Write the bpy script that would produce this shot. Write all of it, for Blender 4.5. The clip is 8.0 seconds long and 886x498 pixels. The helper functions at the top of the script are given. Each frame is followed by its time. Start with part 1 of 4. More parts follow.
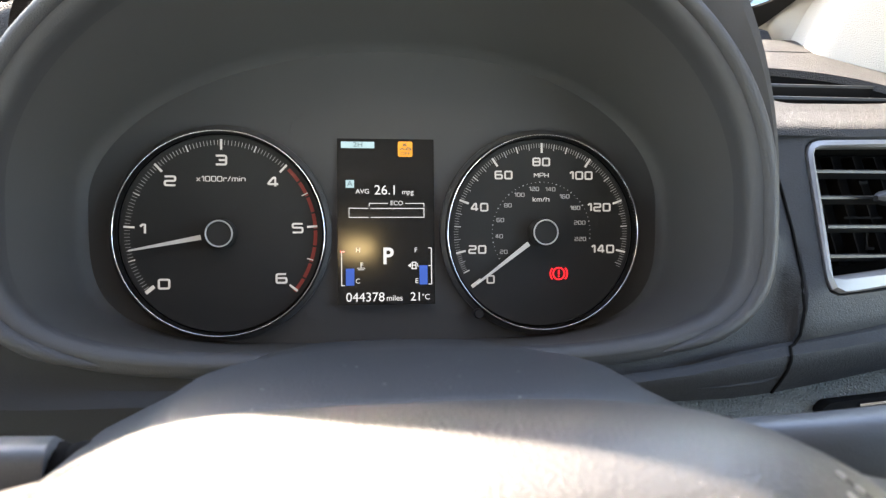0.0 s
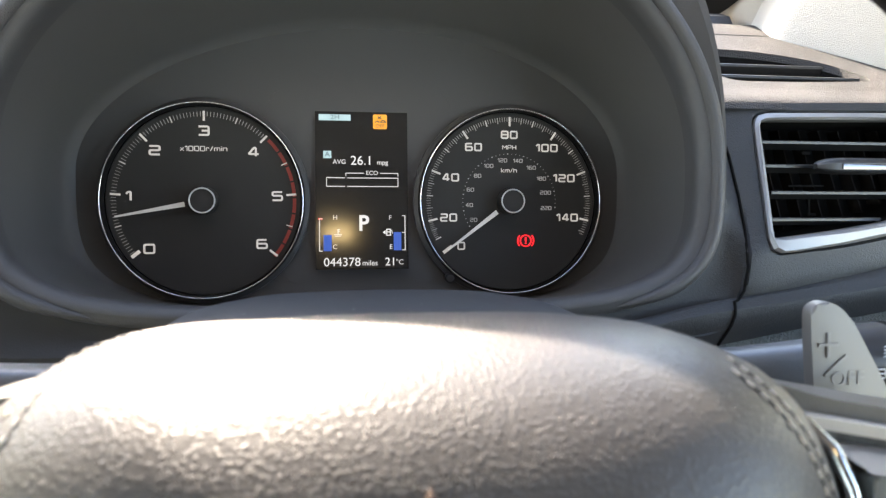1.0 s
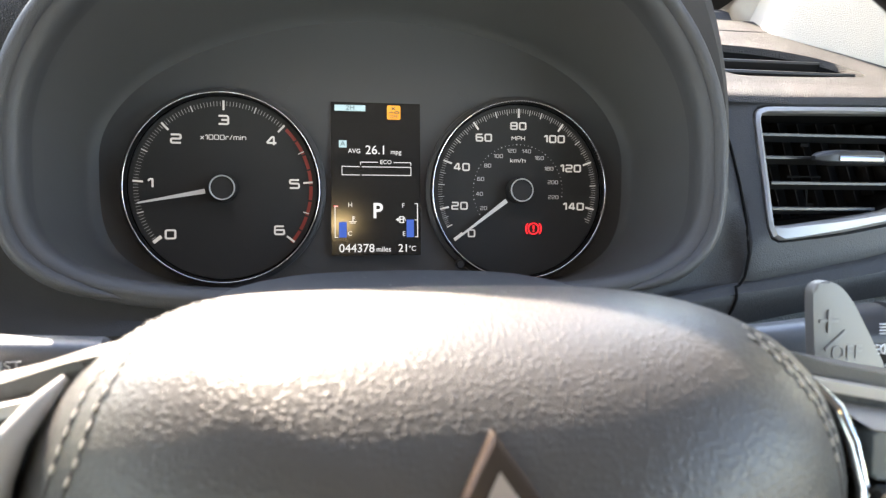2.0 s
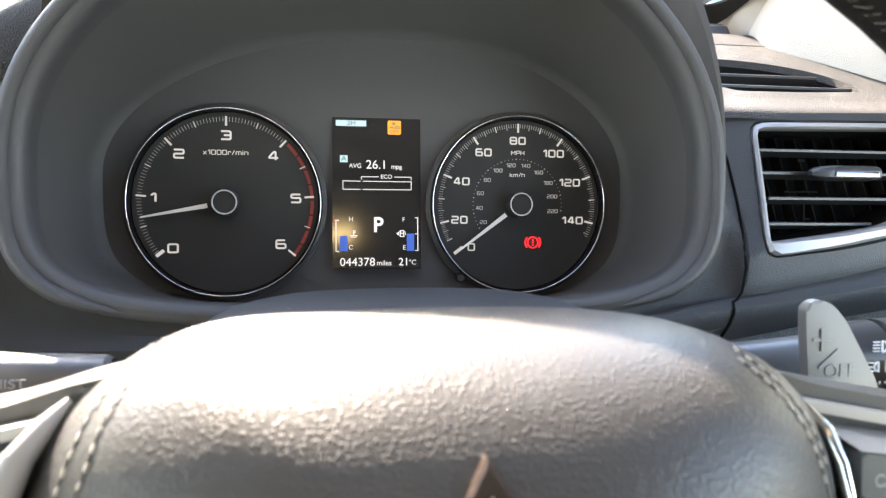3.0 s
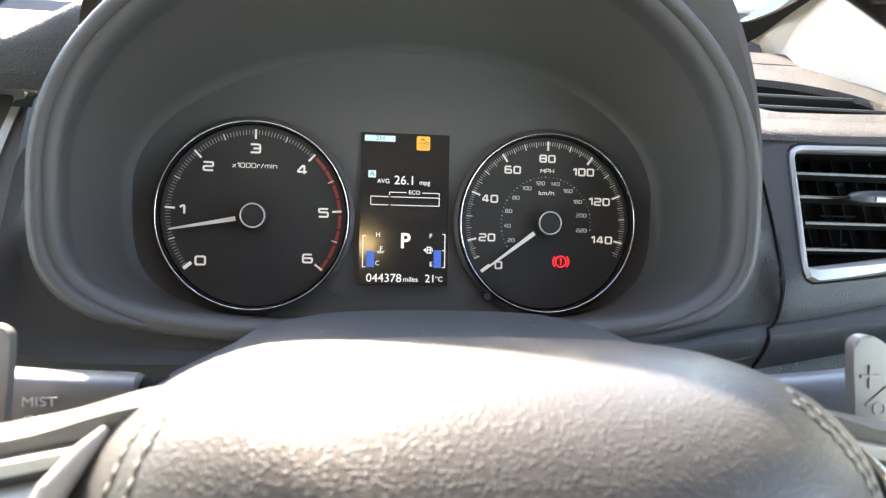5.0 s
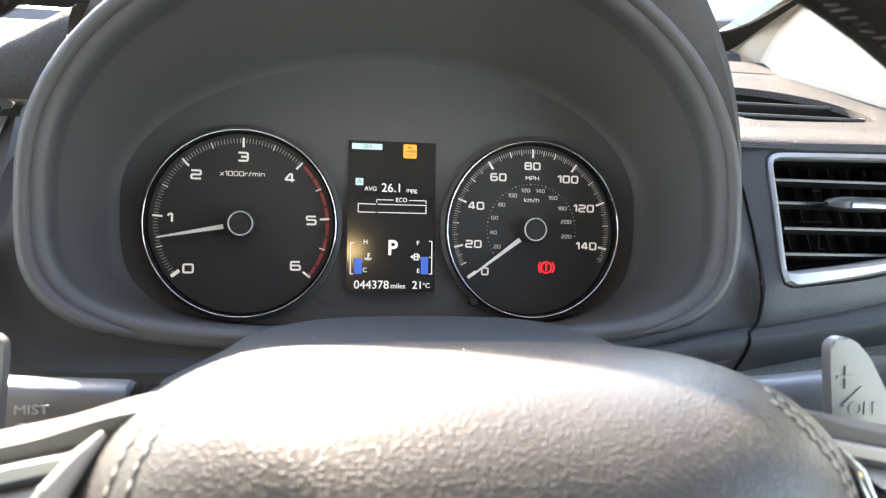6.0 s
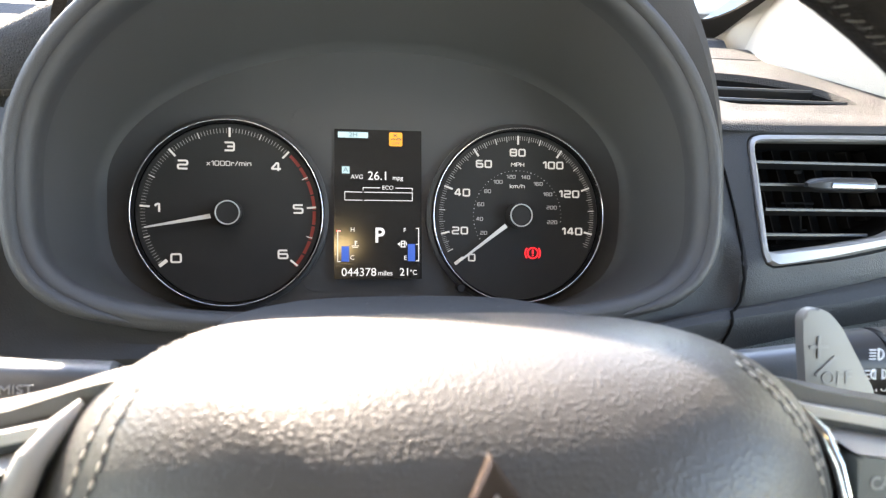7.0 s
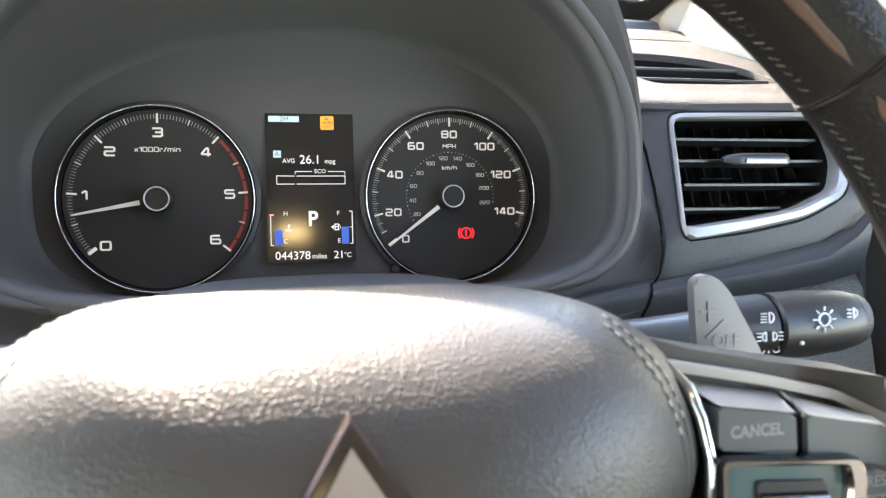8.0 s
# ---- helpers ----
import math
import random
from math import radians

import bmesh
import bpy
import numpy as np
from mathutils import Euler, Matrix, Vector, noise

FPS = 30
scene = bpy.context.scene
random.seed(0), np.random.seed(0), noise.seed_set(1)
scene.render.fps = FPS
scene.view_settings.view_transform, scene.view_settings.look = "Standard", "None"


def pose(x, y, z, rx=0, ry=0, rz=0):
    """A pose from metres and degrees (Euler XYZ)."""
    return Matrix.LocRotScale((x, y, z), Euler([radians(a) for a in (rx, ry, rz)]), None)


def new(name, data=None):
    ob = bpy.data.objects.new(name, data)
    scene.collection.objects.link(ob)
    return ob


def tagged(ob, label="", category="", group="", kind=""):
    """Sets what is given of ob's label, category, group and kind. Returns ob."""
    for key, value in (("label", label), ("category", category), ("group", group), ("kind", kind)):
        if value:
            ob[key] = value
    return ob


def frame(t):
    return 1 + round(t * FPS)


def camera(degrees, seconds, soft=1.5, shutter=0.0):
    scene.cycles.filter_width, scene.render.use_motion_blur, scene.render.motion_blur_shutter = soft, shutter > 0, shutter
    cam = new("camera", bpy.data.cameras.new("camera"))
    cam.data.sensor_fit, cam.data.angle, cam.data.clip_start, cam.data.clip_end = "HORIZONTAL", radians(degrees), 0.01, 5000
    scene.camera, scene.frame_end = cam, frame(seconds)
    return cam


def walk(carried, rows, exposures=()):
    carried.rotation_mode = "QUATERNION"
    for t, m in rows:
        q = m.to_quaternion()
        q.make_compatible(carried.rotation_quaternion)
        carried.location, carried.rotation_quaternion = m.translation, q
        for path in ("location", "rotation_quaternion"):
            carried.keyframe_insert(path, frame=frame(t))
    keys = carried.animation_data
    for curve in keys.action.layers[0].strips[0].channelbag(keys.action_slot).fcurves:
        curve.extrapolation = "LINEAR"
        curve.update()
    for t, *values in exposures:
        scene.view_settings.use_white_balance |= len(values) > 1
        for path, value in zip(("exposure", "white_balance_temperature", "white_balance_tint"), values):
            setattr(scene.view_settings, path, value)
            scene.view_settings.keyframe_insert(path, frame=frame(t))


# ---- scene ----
# All places below are in the dash frame: x right, y into the dash, z up along the dial faces,
# in units of the distance between the two dial centres (U metres); DASH lays them into the world.
U, LEAN = 0.185, 24.0
DASH = pose(0, 0, 1.25, -LEAN) @ Matrix.Scale(U, 4)

cam = camera(65.95, 8.0, 1.3)
cam.data.dof.use_dof, cam.data.dof.focus_distance, cam.data.dof.aperture_fstop = True, 0.435, 19.0
ROWS = [
    (0.0, -0.0858, -2.1548, -0.0081, -7.01, -1.15, -0.26),
    (0.3, -0.0967, -2.1646, -0.0248, -7.39, -1.02, -0.04),
    (0.5, -0.1058, -2.1921, -0.0363, -7.35, -1.46, 0.45),
    (0.8, -0.0859, -2.2673, -0.0682, -8.41, -1.93, -0.15),
    (1.0, -0.0701, -2.2819, -0.0886, -8.48, -1.78, -0.22),
    (1.5, -0.1116, -2.3175, -0.1134, -8.99, -2.63, -0.18),
    (2.8, -0.1590, -2.3775, -0.0776, -9.07, -1.71, 0.30),
    (3.0, -0.1422, -2.3702, -0.0856, -8.96, -1.70, 0.11),
    (3.5, -0.1535, -2.3570, -0.0827, -9.04, -1.30, 0.65),
    (4.0, -0.1663, -2.3615, -0.0744, -9.10, -1.29, 0.78),
    (4.5, -0.1857, -2.3671, -0.0706, -9.25, -1.10, 1.15),
    (5.0, -0.1732, -2.3426, -0.0603, -7.52, -0.91, 1.29),
    (5.2, -0.1644, -2.3462, -0.0662, -8.03, -0.88, 0.65),
    (6.5, -0.1911, -2.3831, -0.0594, -9.00, -0.15, 1.08),
    (7.0, -0.1525, -2.3896, -0.0941, -9.07, -0.61, 0.20),
    (7.2, -0.0986, -2.3741, -0.1047, -8.83, -1.76, -0.55),
    (7.5, -0.0239, -2.4270, -0.1235, -10.74, -1.91, -2.14),
    (7.7, -0.0321, -2.4441, -0.1202, -11.75, -2.05, -1.72),
    (8.0, -0.0438, -2.4460, -0.1142, -11.85, -1.75, -1.07),
]
walk(cam, [(t, pose(0, 0, 1.25, -LEAN) @ pose(x * U, y * U, z * U, 0, 0, yaw) @ pose(0, 0, 0, 90 + pitch) @ pose(0, 0, 0, 0, 0, roll))
           for t, x, y, z, yaw, pitch, roll in ROWS],
     exposures=[(0.0, 3.75, 7500, 16), (1.0, 3.65, 7500, 16), (2.8, 3.93, 7500, 16), (8.0, 4.05, 7500, 16)])

# ---- light ----
TO_SUN = (DASH.to_3x3() @ Vector((-0.44, 0.95, 1.2))).normalized()
world = bpy.data.worlds.new("sky")
scene.world = world
world.use_nodes = True
sky = world.node_tree.nodes.new("ShaderNodeTexSky")
sky.sky_type, sky.sun_disc, sky.dust_density = "NISHITA", False, 0.3
sky.sun_elevation, sky.sun_rotation = math.asin(TO_SUN.z), math.atan2(TO_SUN.x, TO_SUN.y)
world.node_tree.links.new(sky.outputs[0], world.node_tree.nodes["Background"].inputs[0])
world.node_tree.nodes["Background"].inputs[1].default_value = 0.15
sun = new("sun", bpy.data.lights.new("sun", "SUN"))
sun.data.energy, sun.data.angle, sun.data.color = 3.7, radians(0.53), (1.0, 0.94, 0.84)
sun.rotation_mode = "QUATERNION"
sun.rotation_quaternion = TO_SUN.to_track_quat("Z", "Y")
sun.location = (0, 1, 3)


# ---- materials ----
def material(name, base, rough=0.5, metal=0.0, grain_scale=900.0, bump=0.0, kind="noise", vary=0.12, spec=0.5, emit=None, power=0.0, coat=0.0, dust=0.0, depth=0.0006):
    m = bpy.data.materials.new(name)
    m.use_nodes = True
    n, l = m.node_tree.nodes, m.node_tree.links
    p = n["Principled BSDF"]
    p.inputs["Metallic"].default_value = metal
    p.inputs["Specular IOR Level"].default_value = spec
    p.inputs["Coat Weight"].default_value = coat
    coords = n.new("ShaderNodeTexCoord")
    big = n.new("ShaderNodeTexNoise")
    big.inputs["Scale"].default_value, big.inputs["Detail"].default_value = 14.0, 5.0
    l.new(coords.outputs["Object"], big.inputs["Vector"])
    mix = n.new("ShaderNodeMix")
    mix.data_type = "RGBA"
    mix.inputs[6].default_value = (*[c * (1 - vary) for c in base], 1)
    mix.inputs[7].default_value = (*[min(1.0, c * (1 + vary)) for c in base], 1)
    l.new(big.outputs[0], mix.inputs[0])
    if dust:
        speck = n.new("ShaderNodeTexVoronoi")
        speck.inputs["Scale"].default_value = 420.0
        l.new(coords.outputs["Object"], speck.inputs["Vector"])
        near = n.new("ShaderNodeMapRange")
        near.inputs[1].default_value, near.inputs[2].default_value, near.inputs[3].default_value, near.inputs[4].default_value = 0.06, 0.16, 1.0, 0.0
        l.new(speck.outputs["Distance"], near.inputs[0])
        rare = n.new("ShaderNodeMapRange")
        rare.inputs[1].default_value, rare.inputs[2].default_value = 0.80, 0.95
        l.new(speck.outputs["Color"], rare.inputs[0])
        both = n.new("ShaderNodeMath")
        both.operation = "MULTIPLY"
        l.new(near.outputs[0], both.inputs[0])
        l.new(rare.outputs[0], both.inputs[1])
        dirt = n.new("ShaderNodeMix")
        dirt.data_type = "RGBA"
        dirt.inputs[7].default_value = (dust, dust, dust * 0.95, 1)
        l.new(both.outputs[0], dirt.inputs[0])
        l.new(mix.outputs[2], dirt.inputs[6])
        l.new(dirt.outputs[2], p.inputs["Base Color"])
    else:
        l.new(mix.outputs[2], p.inputs["Base Color"])
    r = n.new("ShaderNodeMapRange")
    r.inputs[3].default_value, r.inputs[4].default_value = max(0.02, rough - 0.06), min(1.0, rough + 0.06)
    l.new(big.outputs[0], r.inputs[0])
    l.new(r.outputs[0], p.inputs["Roughness"])
    if bump:
        if kind in ("leather", "cells", "pebble"):
            tex = n.new("ShaderNodeTexVoronoi")
            tex.feature = "SMOOTH_F1"
            tex.inputs["Scale"].default_value = grain_scale
            warp = n.new("ShaderNodeTexNoise")
            warp.inputs["Scale"].default_value = grain_scale * 0.6
            l.new(coords.outputs["Object"], warp.inputs["Vector"])
            add = n.new("ShaderNodeMix")
            add.data_type = "VECTOR"
            add.inputs[0].default_value = {"leather": 0.0025, "cells": 0.0011, "pebble": 0.0005}[kind]
            l.new(coords.outputs["Object"], add.inputs[4])
            l.new(warp.outputs["Color"], add.inputs[5])
            l.new(add.outputs[1], tex.inputs["Vector"])
            if kind == "pebble":
                tex.feature = "F1"
            if kind == "cells":
                tex.feature = "DISTANCE_TO_EDGE"
        else:
            tex = n.new("ShaderNodeTexNoise")
            tex.inputs["Scale"].default_value, tex.inputs["Detail"].default_value = grain_scale, 3.0
            l.new(coords.outputs["Object"], tex.inputs["Vector"])
        b = n.new("ShaderNodeBump")
        b.inputs["Strength"].default_value, b.inputs["Distance"].default_value = bump, depth
        b.invert = kind in ("leather", "pebble")
        if kind == "cells":
            flat = n.new("ShaderNodeMapRange")
            flat.interpolation_type = "SMOOTHSTEP"
            flat.inputs[1].default_value, flat.inputs[2].default_value = 0.0, 0.35
            l.new(tex.outputs[0], flat.inputs[0])
            l.new(flat.outputs[0], b.inputs["Height"])
        elif kind == "pebble":
            tex.inputs["Randomness"].default_value = 0.75
            dome = n.new("ShaderNodeMapRange")
            dome.interpolation_type = "SMOOTHSTEP"
            dome.inputs[2].default_value = 0.62
            l.new(tex.outputs["Distance"], dome.inputs[0])
            l.new(dome.outputs[0], b.inputs["Height"])
        else:
            l.new(tex.outputs[0], b.inputs["Height"])
        l.new(b.outputs[0], p.inputs["Normal"])
    if emit:
        p.inputs["Emission Color"].default_value = (*emit, 1)
        p.inputs["Emission Strength"].default_value = power
    return m


HOOD = material("hood_plastic", (0.046, 0.047, 0.049), 0.55, bump=0.25, grain_scale=1500, vary=0.1)
BEAD = material("grained_bead_plastic", (0.046, 0.047, 0.049), 0.55, bump=0.35, grain_scale=900, kind="cells", depth=0.0003)
SHROUD = material("shroud_plastic", (0.020, 0.022, 0.025), 0.5, bump=0.3, grain_scale=1100, vary=0.3, dust=0.8)
SHELL = material("hood_brow_plastic", (0.030, 0.0285, 0.028), 0.7, bump=0.3, grain_scale=1300)
LINER = material("liner_plastic", (0.068, 0.068, 0.069), 0.6, bump=0.15, grain_scale=1800)
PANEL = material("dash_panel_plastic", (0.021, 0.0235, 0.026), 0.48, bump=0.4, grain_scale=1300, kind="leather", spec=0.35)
SURROUND_LEFT = material("surround_left_plastic", (0.011, 0.0105, 0.010), 0.6, bump=0.2, grain_scale=1100, spec=0.3)
PADDED = material("padded_dash_top", (0.032, 0.0325, 0.033), 0.72, bump=0.65, grain_scale=700, kind="cells", spec=0.2, depth=0.0006)
KNEE = material("knee_panel_plastic", (0.10, 0.108, 0.10), 0.55, bump=1.0, grain_scale=640, kind="cells", depth=0.0007)
LEATHER = material("wheel_leather", (0.0425, 0.0390, 0.0360), 0.44, bump=0.41, grain_scale=820, kind="pebble", vary=0.05, depth=0.0003, spec=0.55)
SEAM = material("leather_seam", (0.02, 0.018, 0.016), 0.6)
RIM_LEATHER = material("rim_leather", (0.012, 0.0105, 0.0098), 0.42, bump=0.45, grain_scale=900, kind="leather", spec=0.2)
SPOKE = material("spoke_plastic", (0.058, 0.053, 0.048), 0.4, bump=0.4, grain_scale=1000, kind="pebble", spec=0.5, depth=0.00015)
RIM_THREAD = material("rim_thread", (0.055, 0.053, 0.05), 0.7)
BROWN = material("brown_rim_leather", (0.075, 0.038, 0.024), 0.5, bump=0.3, grain_scale=1000, kind="leather", vary=0.4)
THREAD = material("grey_thread", (0.50, 0.465, 0.42), 0.5)
SILVER = material("satin_silver_paint", (0.26, 0.265, 0.268), 0.5, metal=0.6, vary=0.03)
PADDLE = material("paddle_silver_paint", (0.168, 0.163, 0.155), 0.42, metal=0.5, vary=0.05)
STALK = material("stalk_plastic", (0.075, 0.081, 0.088), 0.36, bump=0.2, grain_scale=1400)
BUTTON = material("button_face_plastic", (0.070, 0.084, 0.088), 0.4, bump=0.1, grain_scale=1400)
KEY = material("switch_grey_plastic", (0.23, 0.232, 0.228), 0.36, bump=0.1, grain_scale=1400)
TRIM = material("satin_trim_paint", (0.36, 0.345, 0.325), 0.45, metal=0.3, vary=0.05)
SMOKED = material("smoked_chrome", (0.2, 0.203, 0.208), 0.1, metal=1.0, vary=0.02)
# teal reflection on the rocker plate, put into its base colour
ROCKER = material("teal_reflection_plate", (0.06, 0.11, 0.115), 0.15, vary=0.05)
RING = material("pale_silver_ring", (0.55, 0.55, 0.55), 0.5, metal=0.2, vary=0.03)
EDGE = material("edge_chrome", (0.45, 0.47, 0.49), 0.06, metal=1.0, vary=0.02)
CHROME = material("chrome", (0.85, 0.85, 0.86), 0.07, metal=1.0, vary=0.01)
FRIT = material("black_glass_border", (0.012, 0.011, 0.010), 0.9, spec=0.1)
BLACK = material("satin_black_plastic", (0.012, 0.012, 0.013), 0.4)
BADGE = material("badge_edge_lacquer", (0.030, 0.021, 0.016), 0.25)
DUCT = material("duct_black", (0.004, 0.004, 0.004), 0.9, spec=0.1)
SLAT = material("slat_plastic", (0.015, 0.0165, 0.0185), 0.42)
DOOR = material("door_plastic", (0.035, 0.037, 0.04), 0.6, bump=0.4, grain_scale=700, kind="leather")
PLATE = material("cluster_face_plastic", (0.046, 0.046, 0.046), 0.6, bump=0.1, grain_scale=2000)
ENGRAVED = material("engraved_silver", (0.20, 0.197, 0.19), 0.5, metal=0.5)
FAINT = material("worn_grey_print", (0.24, 0.25, 0.26), 0.6)
DIAL = material("dial_face_print", (0.019, 0.0185, 0.018), 0.65, vary=0.2, spec=0.35)
SCREEN = material("display_screen", (0.016, 0.0157, 0.0155), 0.115, spec=0.4)
GLARE = material("glare_lamp_lens", (0.7, 0.66, 0.5), 0.4, emit=(1.0, 0.78, 0.38), power=3.4)
WHITE = material("dial_white", (0.36, 0.36, 0.355), 0.5, emit=(0.97, 0.98, 0.95), power=0.029)
POINTER = material("pointer_grey", (0.5, 0.5, 0.49), 0.4, emit=(0.97, 0.98, 0.95), power=0.00912)
FINE = material("dial_grey_print", (0.26, 0.26, 0.26), 0.5, emit=(0.97, 0.98, 0.95), power=0.012)
GLOW = material("display_white", (0.1, 0.1, 0.1), 0.5, emit=(0.85, 0.93, 1.0), power=0.076)
ICE = material("display_pale_blue", (0.1, 0.12, 0.13), 0.5, emit=(0.42, 0.70, 0.80), power=0.0836)
BLUE = material("display_blue", (0.02, 0.05, 0.2), 0.5, emit=(0.025, 0.09, 0.42), power=0.0836)
AMBER = material("display_amber", (0.3, 0.15, 0.02), 0.5, emit=(0.80, 0.33, 0.03), power=0.0912)
RED = material("warning_red", (0.3, 0.01, 0.01), 0.5, emit=(1.0, 0.02, 0.03), power=0.152)
REDLINE = material("redline_print", (0.16, 0.022, 0.017), 0.5, emit=(0.5, 0.05, 0.03), power=0.00912)
PRINT = material("dark_print", (0.05, 0.07, 0.08), 0.6)
PALE = material("pale_print", (0.62, 0.64, 0.66), 0.6)
PILLAR = material("pillar_trim", (0.40, 0.38, 0.34), 0.75, bump=0.45, grain_scale=800, kind="cells", vary=0.05)
LINING = material("roof_lining", (0.6, 0.58, 0.55), 0.9)
CLOTH = material("grey_trim", (0.10, 0.098, 0.094), 0.85)
CAR_WHITE = material("white_car_paint", (0.6, 0.6, 0.6), 0.25, coat=0.6, vary=0.02)
# the pale blue base holds the sky's reflection; specular is kept low
CAR_GLASS = material("sky_toned_car_glass", (0.20, 0.265, 0.29), 0.35, spec=0.08)
TYRE = material("tyre_rubber", (0.02, 0.02, 0.02), 0.8)
ASPHALT = material("asphalt", (0.055, 0.055, 0.057), 0.85, bump=0.6, grain_scale=180)
GLASS = bpy.data.materials.new("windscreen_glass")
GLASS.use_nodes = True
GLASS.node_tree.nodes["Principled BSDF"].inputs["Transmission Weight"].default_value = 1.0
GLASS.node_tree.nodes["Principled BSDF"].inputs["Roughness"].default_value = 0.0
GLASS.node_tree.nodes["Principled BSDF"].inputs["IOR"].default_value = 1.05


# ---- mesh tools ----
def thing(name, label, category, at=(0, 0, 0), kind="", group="", place=DASH):
    ob = new(name)
    ob.empty_display_size = 0.02
    ob.location = place @ Vector(at)
    return tagged(ob, label, category, group, kind)


def finish(name, bm, mat, place=DASH, sharp=26.0, smooth=True):
    if place is not None:
        bm.transform(place)
    bmesh.ops.recalc_face_normals(bm, faces=bm.faces)
    for e in bm.edges:
        e.smooth = False
        if len(e.link_faces) == 2:
            bend, (one, two) = e.calc_face_angle(0.0), sorted(f.calc_area() for f in e.link_faces)
            # a large flat face keeps its own normal beside a narrow eased edge
            e.smooth = bend < radians(sharp) and not (bend > radians(9) and two > 30 * one)
    for f in bm.faces:
        f.smooth = smooth
    me = bpy.data.meshes.new(name)
    bm.to_mesh(me)
    bm.free()
    me.materials.append(mat)
    return me


def hang(ob, parent):
    """Parents a mesh with world coordinates; only Empties stand away from the origin."""
    ob.parent = parent
    if parent and parent.type == "EMPTY":
        ob.matrix_parent_inverse = Matrix.Translation(parent.location).inverted()
    return ob


def part(name, bm, mat, parent=None, label="", place=DASH, sharp=26.0):
    ob = hang(new(name, finish(name, bm, mat, place, sharp)), parent)
    return tagged(ob, label) if label else ob


def loft(rings, closed=True, caps=(False, False), bm=None):
    bm = bm or bmesh.new()
    rows = [[bm.verts.new(p) for p in ring] for ring in rings]
    n = len(rings[0])
    for a, b in zip(rows, rows[1:]):
        for i in range(n if closed else n - 1):
            j = (i + 1) % n
            bm.faces.new((a[i], a[j], b[j], b[i]))
    for row, cap in zip((rows[0], rows[-1]), caps):
        if cap:
            bm.faces.new(row)
    return bm


def prism(outline, y0, y1, bevel=0.0, seg=2, bm=None):
    """A plate with an outline of (x, z), from y0 (front) to y1."""
    own = bmesh.new()
    loft([[(x, y0, z) for x, z in outline], [(x, y1, z) for x, z in outline]], caps=(True, True), bm=own)
    if bevel:
        front = [e for e in own.edges if all(abs(v.co.y - y0) < 1e-6 for v in e.verts)]
        bmesh.ops.bevel(own, geom=front, offset=bevel, segments=seg, affect="EDGES", profile=0.6)
    return own


def box(x0, x1, y0, y1, z0, z1, bevel=0.0, seg=2):
    bm = bmesh.new()
    bmesh.ops.create_cube(bm, size=1.0, matrix=Matrix.Translation(((x0 + x1) / 2, (y0 + y1) / 2, (z0 + z1) / 2)) @ Matrix.Diagonal((x1 - x0, y1 - y0, z1 - z0, 1)))
    if bevel:
        bmesh.ops.bevel(bm, geom=bm.edges[:], offset=bevel, segments=seg, affect="EDGES", profile=0.6)
    return bm


def disc_ring(cx, cz, profile, n=96, caps=(False, False)):
    """A body of revolution about the y axis through (cx, cz), from (radius, y) pairs."""
    return loft([[(cx + r * math.sin(2 * math.pi * k / n), y, cz + r * math.cos(2 * math.pi * k / n)) for k in range(n)] for r, y in profile], caps=caps)


def tube(points, radii, n=16, flat=1.0, caps=True, square=1.0):
    """A tapering bar through points; flat squashes it along its second axis, square below 1 makes its section boxy."""
    def boxy(v):
        return math.copysign(abs(v) ** square, v)

    rings = []
    pts = [Vector(p) for p in points]
    for i, p in enumerate(pts):
        d = (pts[min(i + 1, len(pts) - 1)] - pts[max(i - 1, 0)]).normalized()
        a = d.cross(Vector((0, 1, 0))).normalized()
        b = a.cross(d).normalized()
        r = radii[i] if isinstance(radii, (list, tuple)) else radii
        rings.append([p + r * (a * boxy(math.cos(2 * math.pi * k / n)) + b * flat * boxy(math.sin(2 * math.pi * k / n))) for k in range(n)])
    return loft(rings, caps=(caps, caps))


def rounded(points, radius, seg=5):
    """A closed outline of (x, z) with its corners rounded."""
    out = []
    pts = [Vector(p) for p in points]
    for i, p in enumerate(pts):
        a, b = pts[i - 1] - p, pts[(i + 1) % len(pts)] - p
        r = min(radius, 0.45 * a.length, 0.45 * b.length)
        p0, p1 = p + a.normalized() * r, p + b.normalized() * r
        for k in range(seg + 1):
            t = k / seg
            out.append(tuple((1 - t) ** 2 * p0 + 2 * t * (1 - t) * p + t * t * p1))
    return out


def polar(outline, centre, n=96):
    """The outline met by n even rays from the centre."""
    c = Vector(centre)
    out = []
    for k in range(n):
        w = Vector((math.sin(2 * math.pi * k / n), math.cos(2 * math.pi * k / n)))
        best = 0.0
        for i in range(len(outline)):
            a, b = Vector(outline[i - 1]) - c, Vector(outline[i]) - c
            e = b - a
            den = w.x * e.y - w.y * e.x
            if abs(den) < 1e-12:
                continue
            d = (a.x * e.y - a.y * e.x) / den
            s = (a.x * w.y - a.y * w.x) / den
            if d > 0 and -1e-6 <= s <= 1 + 1e-6:
                best = max(best, d)
        out.append(tuple(c + best * w))
    return out


def grow(outline, centre, by):
    c = Vector(centre)
    return [tuple(c + (Vector(p) - c).normalized() * ((Vector(p) - c).length + by)) for p in outline]


